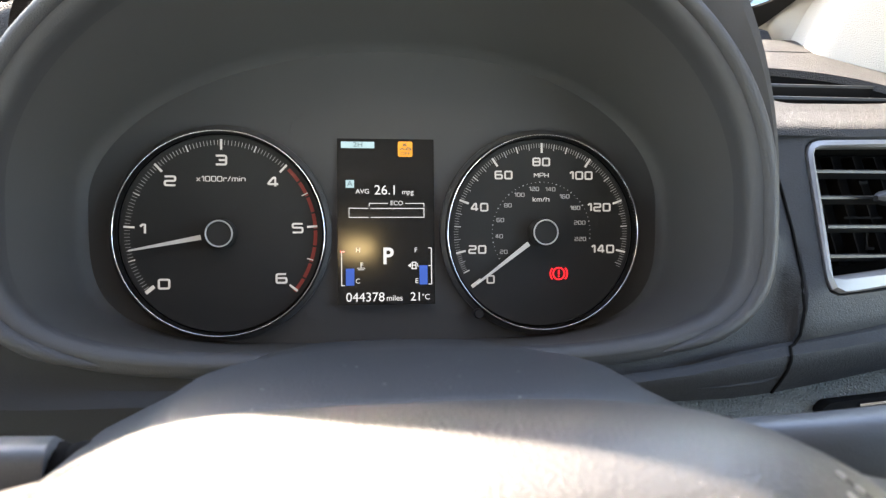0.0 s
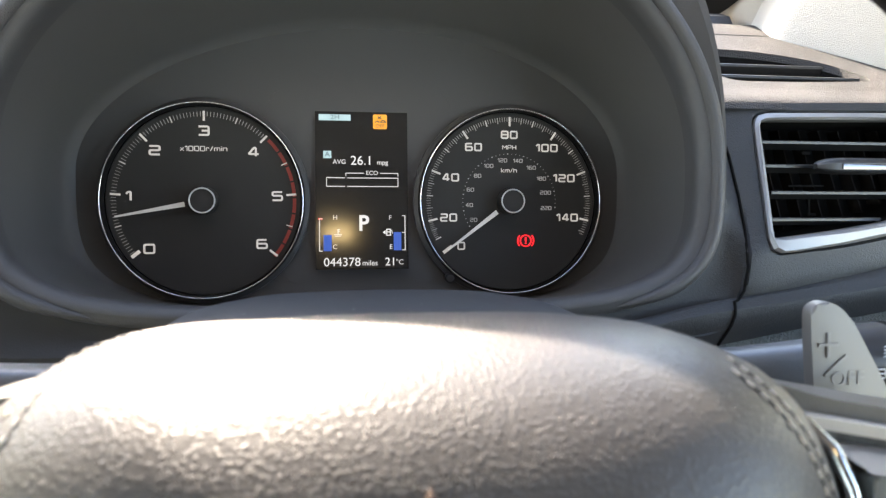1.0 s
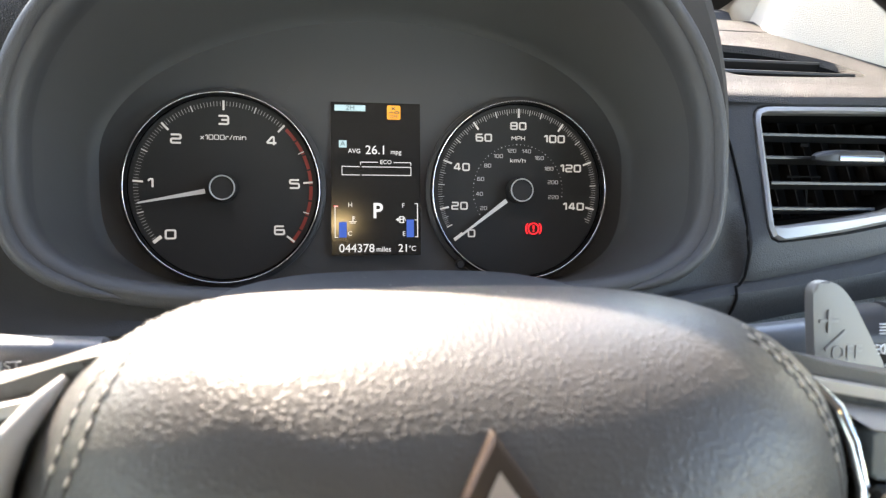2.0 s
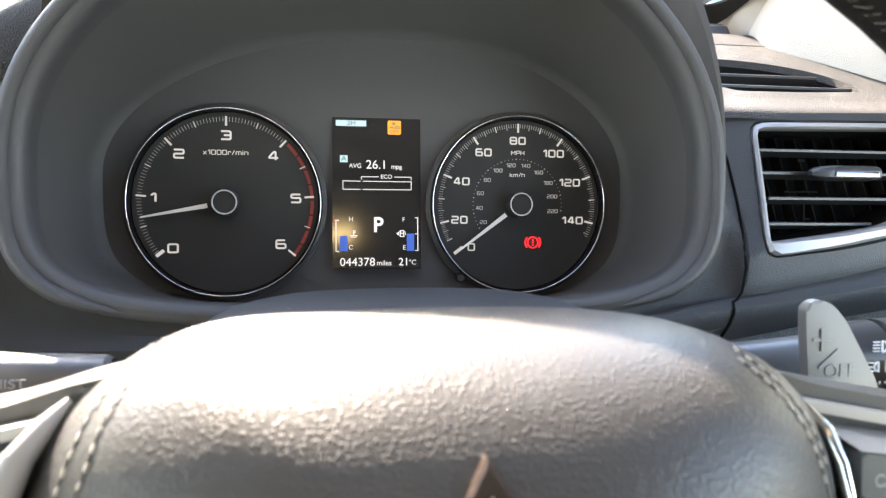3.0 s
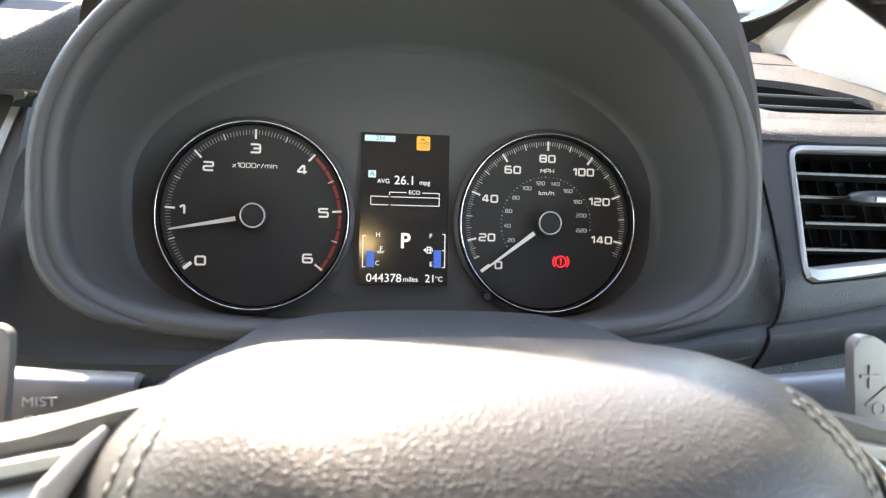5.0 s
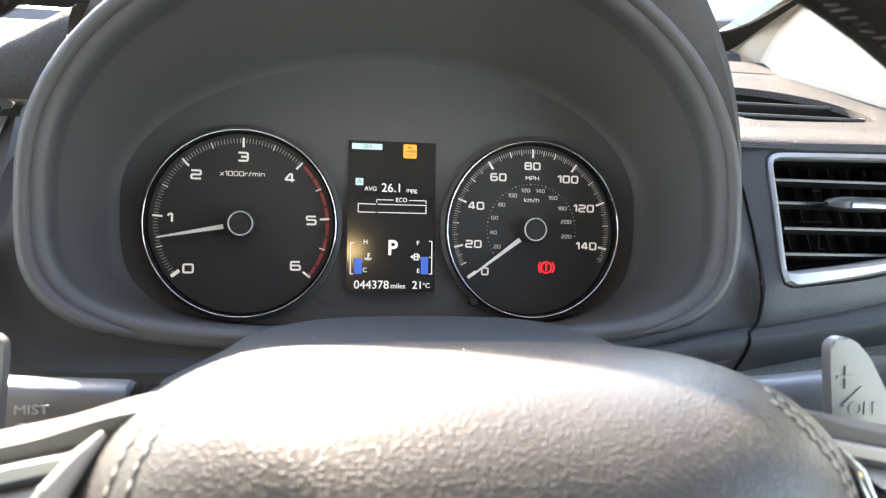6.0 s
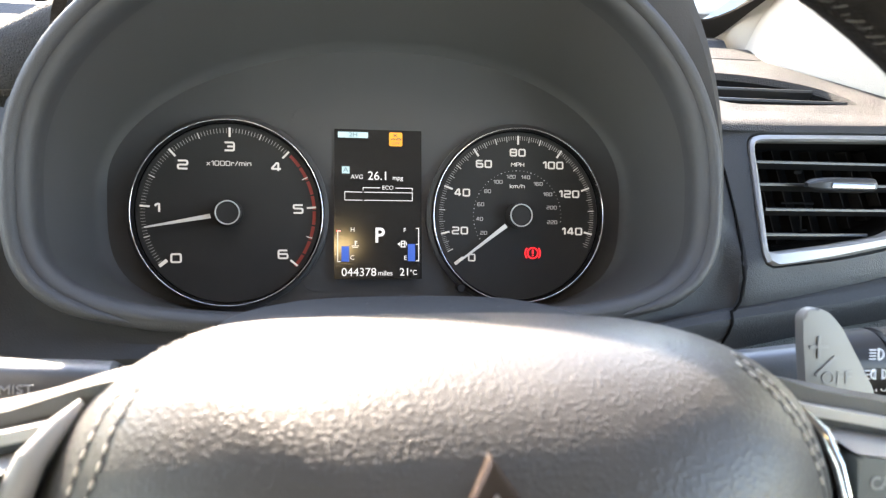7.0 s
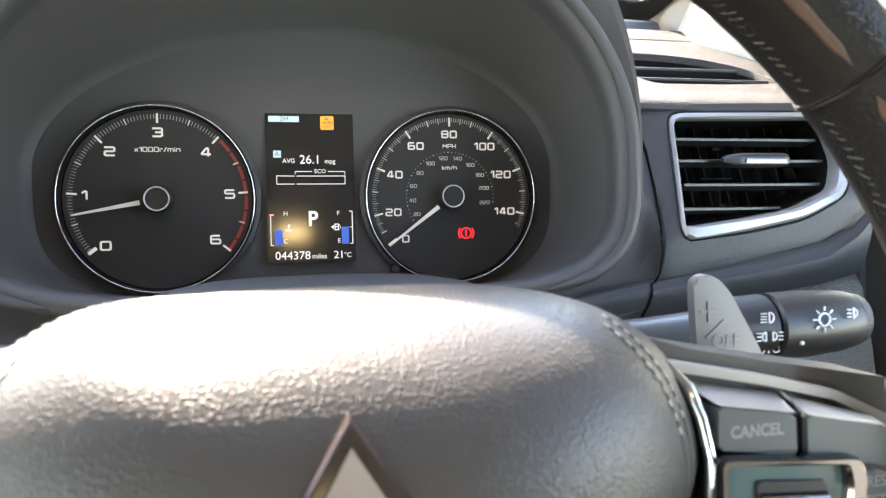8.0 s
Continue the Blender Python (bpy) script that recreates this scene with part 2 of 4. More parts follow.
def letters(body, size, x, z, y=0.0, wide=1.0, align="CENTER", bold=0.0, deep=0.004, turn=None):
    """Raised lettering on a plane of constant y, facing the driver."""
    curve = bpy.data.curves.new("letters", "FONT")
    curve.body, curve.size, curve.align_x, curve.align_y = body, size, align, "CENTER"
    curve.extrude, curve.offset, curve.resolution_u = deep / 2, bold, 4
    ob = new("letters", curve)
    me = bpy.data.meshes.new_from_object(ob.evaluated_get(bpy.context.evaluated_depsgraph_get()))
    bpy.data.objects.remove(ob)
    bpy.data.curves.remove(curve)
    bm = bmesh.new()
    bm.from_mesh(me)
    bpy.data.meshes.remove(me)
    bm.transform((turn or Matrix.Translation((x, y, z))) @ Euler((radians(90), 0, 0)).to_matrix().to_4x4() @ Matrix.Diagonal((wide, 1, 1, 1)))
    return bm


def bar(x0, z0, x1, z1, width, y, deep=0.003, width1=None):
    """A flat printed stroke between two places on a dial."""
    a, b = Vector((x0, z0)), Vector((x1, z1))
    s = (b - a).normalized()
    s = Vector((-s.y, s.x))
    w1 = width if width1 is None else width1
    return prism([tuple(a + s * width / 2), tuple(b + s * w1 / 2), tuple(b - s * w1 / 2), tuple(a - s * width / 2)], y - deep, y)


def merge(*bms):
    """Joins loose pieces of one printed sign into one bmesh."""
    out = bmesh.new()
    for b in bms:
        me = bpy.data.meshes.new("tmp")
        b.to_mesh(me)
        b.free()
        out.from_mesh(me)
        bpy.data.meshes.remove(me)
    return out


def arch(w, top, bottom, y, zc=0.09, n=120, lower=4.0, upper=2.0, skew=0.03):
    """The hood's outline: a round arch above, a little lower towards the cab's middle, and a flat-bottomed bow below."""
    out = []
    for k in range(n):
        a = 2 * math.pi * k / n
        c, s = math.cos(a), math.sin(a)
        e, b = (upper, top - zc) if s >= 0 else (lower, zc - bottom)
        r = (abs(c) ** e + abs(s) ** e) ** (-1 / e)
        z = zc + b * s * r
        out.append((w * c * r, y, z + skew * w * c * r * max(0.0, s)))
    return out


# ---- dashboard ----
dash = thing("dashboard", "dark grey grained plastic dashboard with a deep arched instrument hood", "dashboard", (0, 0, -0.5), kind="structure")
part("hood_liner", loft([arch(0.895, 0.572, -0.345, 0.0195), arch(0.912, 0.586, -0.346, 0.006), arch(0.922, 0.602, -0.345, -0.025), arch(0.928, 0.628, -0.341, -0.09), arch(0.929, 0.672, -0.332, -0.18), arch(0.927, 0.715, -0.320, -0.28), arch(0.923, 0.748, -0.309, -0.36), arch(0.918, 0.764, -0.300, -0.42)]), LINER, dash, "matt black inner wall of the instrument hood", sharp=70)
part("hood_lip", loft([arch(0.918, 0.764, -0.300, -0.42), arch(0.917, 0.771, -0.293, -0.452), arch(0.918, 0.776, -0.290, -0.470), arch(0.922, 0.781, -0.293, -0.486), arch(0.929, 0.788, -0.300, -0.497), arch(0.939, 0.797, -0.310, -0.504), arch(0.949, 0.806, -0.318, -0.508, upper=2.02),
                       arch(0.956, 0.812, -0.324, -0.506, upper=2.03), arch(0.965, 0.820, -0.331, -0.503, upper=2.05), arch(0.986, 0.840, -0.345, -0.500, upper=2.05), arch(0.992, 0.847, -0.350, -0.489, upper=2.05), arch(0.994, 0.850, -0.352, -0.47, upper=2.05)]), HOOD, dash, "smooth dark grey lip of the instrument hood", sharp=70)
# grained bead that runs round the lip and tapers out at both lower corners
bead = []
for w, top, bottom, y, bend in ((0.949, 0.806, -0.318, -0.500, 2.02), (0.951, 0.808, -0.320, -0.511, 2.03), (0.957, 0.814, -0.324, -0.521, 2.03), (0.966, 0.822, -0.331, -0.527, 2.04), (0.977, 0.832, -0.340, -0.525, 2.05), (0.987, 0.843, -0.348, -0.516, 2.05), (0.994, 0.850, -0.354, -0.502, 2.05), (0.997, 0.853, -0.357, -0.485, 2.05)):
    ring = arch(w, top, bottom, y, upper=bend)
    flat = arch(0.974, 0.829, -0.337, -0.497, upper=2.05)
    row = []
    for k in range(-18, 79):
        u = min(1.0, min(k + 18, 78 - k) / 3) ** 0.5
        row.append(Vector(flat[k % 120]).lerp(Vector(ring[k % 120]), u))
    bead.append(row)
part("hood_bead", loft(bead, closed=False), BEAD, dash, "grained bead round the hood lip", sharp=70)
def brow(w, top, bottom, y, upper, over):
    """A ring of the brow, whose crown reaches over towards the driver and falls off towards the cab's middle."""
    out = []
    for x, yy, z in arch(w, top, bottom, y, upper=upper, skew=0.02):
        up = max(0.0, (z - 0.09) / (top - 0.09))
        back = min(1.0, max(0.0, (-x - 0.55) / 0.3))
        out.append((x * (1 - 0.035 * back), yy - over * up * up + 0.14 * back, z + 0.035 * up * min(x, 0.0)))
    return out


part("hood_shell", loft([arch(0.988, 0.845, -0.362, -0.475, upper=2.05), brow(1.005, 1.05, -0.37, -0.480, 2.15, 0.07), brow(1.018, 1.11, -0.375, -0.470, 2.2, 0.09), brow(1.026, 1.12, -0.378, -0.43, 2.25, 0.09), brow(1.035, 1.14, -0.38, -0.3, 2.3, 0.05), arch(1.05, 1.08, -0.37, 0.2, upper=2.6), arch(1.08, 1.0, -0.3, 0.7, upper=2.8)]), SHELL, dash, "dark brow of the instrument hood")

# surround between hood and seam
seam = [arch(0.984, 0.875, -0.345, -0.490, upper=2.2), arch(1.000, 0.65, -0.356, -0.488, lower=4.5), arch(1.02, 0.6, -0.372, -0.494, lower=6.0), arch(1.045, 0.55, -0.388, -0.514, lower=9.0), arch(1.058, 0.50, -0.40, -0.525, lower=12.0), arch(1.060, 0.50, -0.402, -0.47, lower=12.0)]
for k, (x, y, z) in enumerate(seam[-1]):
    if x < 0.2:
        seam[-1][k] = (x, -0.525, -0.62 if z < -0.3 else z)
gap = [(0.992, 0.290), (1.03, 0.270), (1.052, 0.22), (1.060, 0.12), (1.061, 0.0), (1.056, -0.10), (1.050, -0.20), (1.038, -0.269), (1.024, -0.293), (1.005, -0.314)]


def gap_x(z):
    return float(np.interp(-z, [-g[1] for g in gap] + [0.349, 0.40], [g[0] for g in gap] + [1.004, 0.986]))


def panel_y(x, z):
    """The face of the dash round the side vent."""
    return max(-0.374 + 0.42 * (z - 0.222) - 0.06 * (x - 1.185), -0.528 + 0.02 * (x - 1.0))


def lean_back(ring, depth):
    """Lets the surround fall back with the vent panel, so that both meet flush at the seam."""
    return [(min(x, gap_x(z)), max(y, panel_y(max(abs(x), 1.0), z) + depth), z) for x, y, z in ring]


# one surround in two halves, the left darker than the right
for name, first, last, mat in (("hood_surround_left", 54, 91, SURROUND_LEFT), ("hood_surround", 90, 127, PANEL)):
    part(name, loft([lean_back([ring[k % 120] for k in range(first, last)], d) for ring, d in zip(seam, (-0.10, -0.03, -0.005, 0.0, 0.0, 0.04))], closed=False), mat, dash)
part("panel_gap", tube([(x, panel_y(x, z) - 0.002 if z > -0.15 else -0.5295 if z > -0.28 else -0.525, z) for x, z in gap[:-1]] + [(1.010, -0.530, -0.298), (1.007, -0.538, -0.311), (1.004, -0.5445, -0.319), (1.004, -0.544, -0.332), (0.999, -0.534, -0.361), (0.989, -0.517, -0.393), (0.983, -0.493, -0.424)], 0.0042, n=8), DUCT, dash, "dark gap between two dash panels")


VC = (1.42, 0.07)
vent_in = polar(rounded([(1.179, 0.234), (1.735, 0.240), (1.742, 0.085), (1.695, -0.010), (1.535, -0.072), (1.355, -0.100), (1.127, -0.128)], 0.03), VC)
vent_out = polar(rounded([(1.168, 0.256), (1.720, 0.262), (1.775, 0.078), (1.722, -0.03), (1.562, -0.104), (1.354, -0.141), (1.117, -0.170)], 0.05), VC)
edge = polar(rounded([(1.060, 0.285), (1.83, 0.30), (1.86, -0.02), (1.80, -0.10), (1.740, -0.150), (1.633, -0.200), (1.392, -0.246), (1.162, -0.283), (1.02, -0.302), (1.050, -0.20), (1.062, 0.05)], 0.02), VC)
mid = [tuple((Vector(a) + Vector(b)) / 2) for a, b in zip(vent_out, edge)]
part("vent_panel", loft([[(x, panel_y(x, z) + 0.012, z) for x, z in vent_out], [(x, panel_y(x, z), z) for x, z in grow(vent_out, VC, 0.01)], [(x, panel_y(x, z), z) for x, z in mid],
                         [(x, panel_y(x, z) + (0.003 if z < -0.05 else 0), z) for x, z in [tuple(Vector(a).lerp(Vector(b), 0.8)) for a, b in zip(vent_out, edge)]],
                         [(x, panel_y(x, z) + (0.014 if z < -0.05 else 0), z) for x, z in edge]]), PANEL, dash)
# folded lower band of the dash
across = [0.0, 0.5, 0.74, 0.865, 0.995, 1.162, 1.392, 1.633, 1.745, 1.80]
groove = [-0.385, -0.372, -0.345, -0.318, -0.297, -0.275, -0.238, -0.192, -0.140, -0.09]
crest = [-0.40, -0.385, -0.36, -0.338, -0.319, -0.299, -0.272, -0.23, -0.165, -0.11]
foot = [-0.44, -0.439, -0.438, -0.436, -0.424, -0.397, -0.357, -0.324, -0.302, -0.285]
low = list(zip(across, foot))
band = [[(x, y, a + (b - a) * share) for x, a, b in zip(across, groove, crest)] for y, share in ((-0.516, -0.3), (-0.527, 0.0), (-0.531, 0.3), (-0.536, 0.65), (-0.540, 0.9))]
band += [[(x, y, a + (b - a) * share) for x, a, b in zip(across, crest, foot)] for y, share in ((-0.542, 0.0), (-0.541, 0.12), (-0.531, 0.4), (-0.514, 0.7), (-0.490, 1.0), (-0.45, 1.05))]
part("lower_band", loft(band, closed=False), PANEL, dash)
part("knee_panel", loft([[(x, -0.46, z + 0.01) for x, z in low], [(x, -0.50, z - 0.06) for x, z in low], [(x, -0.54, z - 0.25) for x, z in low], [(x, -0.62, z - 0.8) for x, z in low]], closed=False), KNEE, dash, "grained grey knee panel under the dash")

recess = thing("dash_recess", "black recessed socket with thin chrome strips under the dash", "recess", (1.26, -0.52, -0.47))
part("pocket", prism(rounded([(1.090, -0.468), (1.12, -0.446), (1.30, -0.430), (1.42, -0.416), (1.45, -0.432), (1.44, -0.50), (1.11, -0.51)], 0.012), -0.535, -0.48, 0.006), DUCT, recess)
part("chrome_strip", bar(1.20, -0.453, 1.41, -0.436, 0.007, -0.536, 0.004), CHROME, recess)

# padded top of the dash: a rising sheet, cut out for the top vent
def top_z(y):
    return float(np.interp(y, [-0.362, -0.352, -0.335, -0.30, -0.24, -0.17, -0.06, 0.25, 0.55, 0.75, 1.1, 1.6], [0.268, 0.288, 0.303, 0.321, 0.345, 0.373, 0.43, 0.60, 0.76, 0.87, 0.97, 1.02]))


TC = (1.56, 0.07)
top_in = polar(rounded([(1.235, -0.03), (1.285, -0.095), (1.55, -0.085), (1.85, -0.05), (1.835, 0.07), (1.785, 0.165), (1.69, 0.235), (1.57, 0.285), (1.45, 0.305), (1.30, 0.31)], 0.05), TC)
top_edge = polar([(1.03, -0.362), (2.22, -0.362), (1.95, 0.45), (1.03, 0.45)], TC)
sheets = []
for k in range(25):
    ring = [tuple(Vector(a).lerp(Vector(b), k / 24)) for a, b in zip(top_in, top_edge)]
    sheets.append([(x, y, top_z(y)) for x, y in ring])
part("dash_top_right", loft([[(x, y, z - 0.03) for x, y, z in sheets[0]]] + sheets), PADDED, dash, "grained padded dash top")
ys = [0.45, 0.52, 0.545, 0.55, 0.56, 0.6, 0.75, 0.80, 0.83, 0.90, 0.97]
part("dash_top_front", loft([[(x, y, top_z(y) - (0.012 if y == 0.55 else 0)) for x in (1.0, 1.3, 1.6, 1.84, 1.885)] for y in ys], closed=False), PADDED, dash)
part("end_panel", loft([[(1.80, -0.49, z), (1.84, -0.47, z), (1.86, -0.42, z), (1.87, -0.2, z), (1.87, 0.9, z)] for z in (0.29, 0.0, -0.5, -1.0)], closed=False), PANEL, dash)
part("centre_brow", loft([[(x, y, z + 0.6 * max(0.0, min(x, -0.88) + 1.07) * max(0.0, min(1.0, (z - 0.335) / 0.11))) for x in (-3.2, -1.6, -1.12, -1.07, -1.03, -0.98, -0.93, -0.89)] for y, z in ((-0.44, 0.30), (-0.458, 0.335), (-0.455, 0.40), (-0.443, 0.425), (-0.42, 0.448), (-0.38, 0.47), (-0.25, 0.515), (0.2, 0.66))], closed=False), PADDED, dash, "grained padded nose of the dash centre", sharp=60)
part("dash_top_centre", loft([[(x, y, top_z(y) - 0.01) for x in (-6.0, -3.0, -1.0, 1.0)] for y in (0.15, 0.25, 0.55, 0.75, 0.83)], closed=False), PADDED, dash)
part("dash_top_left", loft([[(x, y, top_z(y)) for x in (-6.0, -3.0, -1.04)] for y in (-0.362, -0.352, -0.335, -0.30, -0.24, -0.17, -0.06, 0.16)], closed=False), PADDED, dash)
part("centre_panel", loft([[(x, max(panel_y(1.06, z), -0.525) if z > -0.44 else y, z) for x in (-6.0, -3.0, -1.2, -1.057)] for y, z in ((0, 0.29), (0, 0.2), (0, 0.1), (0, 0.0), (0, -0.1), (0, -0.2), (0, -0.29), (0, -0.36), (0, -0.43), (-0.525, -0.5), (-0.57, -0.9))], closed=False), SHELL, dash)

# ---- side air vent ----
vent = thing("side_air_vent", "black air vent with four slats in a satin silver surround", "air vent", (1.42, -0.45, -0.1))
part("surround", loft([[(x, panel_y(x, z) + 0.05, z) for x, z in vent_in], [(x, panel_y(x, z) - 0.004, z) for x, z in vent_in], [(x, panel_y(x, z) - 0.014, z) for x, z in grow(vent_in, VC, 0.008)],
                       [(x, panel_y(x, z) - 0.012, z) for x, z in grow(vent_out, VC, -0.01)], [(x, panel_y(x, z) - 0.002, z) for x, z in vent_out], [(x, panel_y(x, z) + 0.03, z) for x, z in vent_out]]), SILVER, vent, "satin silver surround")
part("duct", loft([[(x, panel_y(x, z) + 0.03, z) for x, z in grow(vent_in, VC, 0.004)], [(x, panel_y(x, z) + 0.22, z) for x, z in vent_in]], caps=(False, True)), DUCT, vent)


def vent_right(z):
    return float(np.interp(z, [-0.117, -0.094, -0.066, -0.005, 0.078, 0.233], [1.13, 1.34, 1.52, 1.675, 1.725, 1.72]))


for z in (0.167, 0.092, 0.011, -0.068):
    x0, x1 = 1.175 if z > 0 else 1.145, vent_right(z) - 0.004
    y = panel_y(1.3, z) + 0.022
    blade = loft([[(x, yy, zz) for x in (x0, x1)] for yy, zz in ((y + 0.06, z - 0.012), (y + 0.02, z + 0.003), (y + 0.004, z + 0.005), (y, z + 0.002), (y + 0.001, z - 0.005), (y + 0.006, z - 0.006), (y + 0.06, z - 0.017))], closed=False)
    part("slat", blade, SLAT, vent)
for k in range(8):
    x = 1.205 + 0.068 * k
    z0 = float(np.interp(x, [1.13, 1.35, 1.51, 1.66, 1.71], [-0.11, -0.09, -0.06, 0.0, 0.08]))
    part("vane", loft([[(x - 0.002, panel_y(x, z) + 0.15, z), (x + 0.003, panel_y(x, z) + 0.15, z), (x + 0.003, panel_y(x, z) + 0.2, z), (x - 0.003, panel_y(x, z) + 0.2, z)] for z in (z0, 0.225)]), FRIT, vent)
ky = panel_y(1.44, 0.087)
knob = part("knob", loft([[(x, ky + dy * s - 0.02, 0.086 + dz * s) for dy, dz in ((-0.030, -0.012), (-0.032, 0.008), (-0.026, 0.019), (-0.012, 0.025), (0.03, 0.026), (0.03, -0.020), (-0.022, -0.018))] for x, s in ((1.30, 0.3), (1.312, 0.55), (1.330, 0.82), (1.352, 0.96), (1.38, 1.0), (1.51, 1.0), (1.522, 0.95), (1.527, 0.8))], caps=(True, True)), SLAT, vent)
part("vane_link", merge(box(1.30, 1.42, ky + 0.10, ky + 0.104, 0.034, 0.040), box(1.368, 1.374, ky + 0.10, ky + 0.104, -0.05, 0.01), box(1.368, 1.395, ky + 0.10, ky + 0.104, -0.056, -0.048), box(1.345, 1.372, ky + 0.10, ky + 0.104, 0.134, 0.142)), FRIT, vent)
part("chrome_strip", box(1.362, 1.512, ky - 0.054, ky - 0.045, 0.076, 0.092, 0.003), SMOKED, knob, "chrome strip on the vent knob")

# ---- centre air vent ----
centre_vent = thing("centre_air_vent", "black centre air vent in a satin silver surround", "air vent", (-1.4, -0.46, -0.1))
outer = rounded([(-1.062, 0.320), (-1.085, 0.20), (-1.13, -0.12), (-1.75, -0.12), (-1.75, 0.320)], 0.03)
inner = [tuple(Vector((-1.4, 0.10)) + (Vector(p) - Vector((-1.4, 0.10))) * 0.93) for p in outer]
part("surround", loft([[(x, panel_y(1.06, z) + d, z) for x, z in o] for o, d in ((outer, 0.02), (outer, -0.010), (inner, -0.014), (inner, 0.05))]), SILVER, centre_vent, "satin silver surround")
part("duct", loft([[(x, panel_y(1.06, z) + 0.004, z) for x, z in inner], [(x, panel_y(1.06, z) + 0.005, z) for x, z in inner]], caps=(False, True)), DUCT, centre_vent)
for z in (0.235, 0.155, 0.075, -0.005, -0.075):
    part("slat", box(-1.72, -1.13, panel_y(1.06, z) - 0.008, panel_y(1.06, z) + 0.003, z - 0.006, z + 0.006, 0.002), SLAT, centre_vent)

# ---- top vent ----
top_vent = thing("demister_vent", "black slatted demister vent sunk in the dash top", "air vent", (1.55, 0.06, 0.45))
part("well", loft([[(x, y, top_z(y) - 0.01) for x, y in grow(top_in, TC, 0.003)], [(x, y, top_z(y) - 0.12) for x, y in top_in]], caps=(False, True)), DUCT, top_vent)
for y, xr in ((0.135, 1.775), (0.005, 1.825)):
    zt = top_z(y) - 0.008
    part("slat", loft([[(x, y + dy, zt + dz) for x in (1.235, xr)] for dy, dz in ((0.03, -0.030), (0.008, -0.004), (0.0, 0.0), (-0.006, -0.003), (-0.006, -0.012), (0.02, -0.04))], closed=False), BLACK, top_vent)

# ---- instrument cluster ----
cluster = thing("instrument_cluster", "black instrument cluster with two chrome-ringed dials and a lit display", "instrument cluster", (0, 0, -0.29))
part("face_plate", prism([(x, z) for x, _, z in arch(0.93, 0.60, -0.352, 0)], 0.020, 0.05), PLATE, cluster)
part("display_housing", prism(rounded([(-0.30, 0.36), (0, 0.392), (0.30, 0.36), (0.26, -0.27), (0, -0.265), (-0.26, -0.27)], 0.05), 0.0175, 0.03, 0.001), PLATE, cluster)


def dial(name, cx, label):
    d = part(name, disc_ring(cx, 0, [(0.303, 0.004), (0.30, -0.002)], caps=(True, True)), DIAL, cluster, label)
    part("collar", disc_ring(cx, 0, [(0.331, 0.020), (0.329, -0.005), (0.316, -0.016)]), PLATE, d)
    part("inner_wall", disc_ring(cx, 0, [(0.302, -0.001), (0.304, -0.012), (0.3045, -0.014), (0.307, -0.037)]), SMOKED, d, "dark mirrored inner wall")
    part("bezel", disc_ring(cx, 0, [(0.3095 - 0.0022 * math.cos(a), -0.038 - 0.0022 * math.sin(a)) for a in [math.pi * i / 8 for i in range(9)]] + [(0.3135, -0.015)]), CHROME, d, "thin bright chrome bezel")
    return d


def tick(d, cx, a, r0, r1, w, mat=WHITE, name="tick", y=-0.002, w1=None):
    s, c = math.sin(radians(a)), math.cos(radians(a))
    return part(name, bar(cx + r0 * s, r0 * c, cx + r1 * s, r1 * c, w, y, width1=w1), mat, d)


def needle(d, cx, a, r0=0.06, r1=0.272):
    s, c = math.sin(radians(a)), math.cos(radians(a))
    part("needle", bar(cx + r0 * s, r0 * c, cx + r1 * s, r1 * c, 0.015, -0.022, 0.006, 0.005), POINTER, d, "white pointer")
    cap = part("hub_cap", disc_ring(cx, 0, [(0.045, -0.002), (0.044, -0.05), (0.036, -0.055), (0.035, -0.052)], caps=(False, True)), DIAL, d)
    part("hub_ring", disc_ring(cx, 0, [(0.036, -0.054), (0.0368, -0.059), (0.0395, -0.060), (0.041, -0.055)], n=48), RING, cap, "silver ring on the pointer hub")


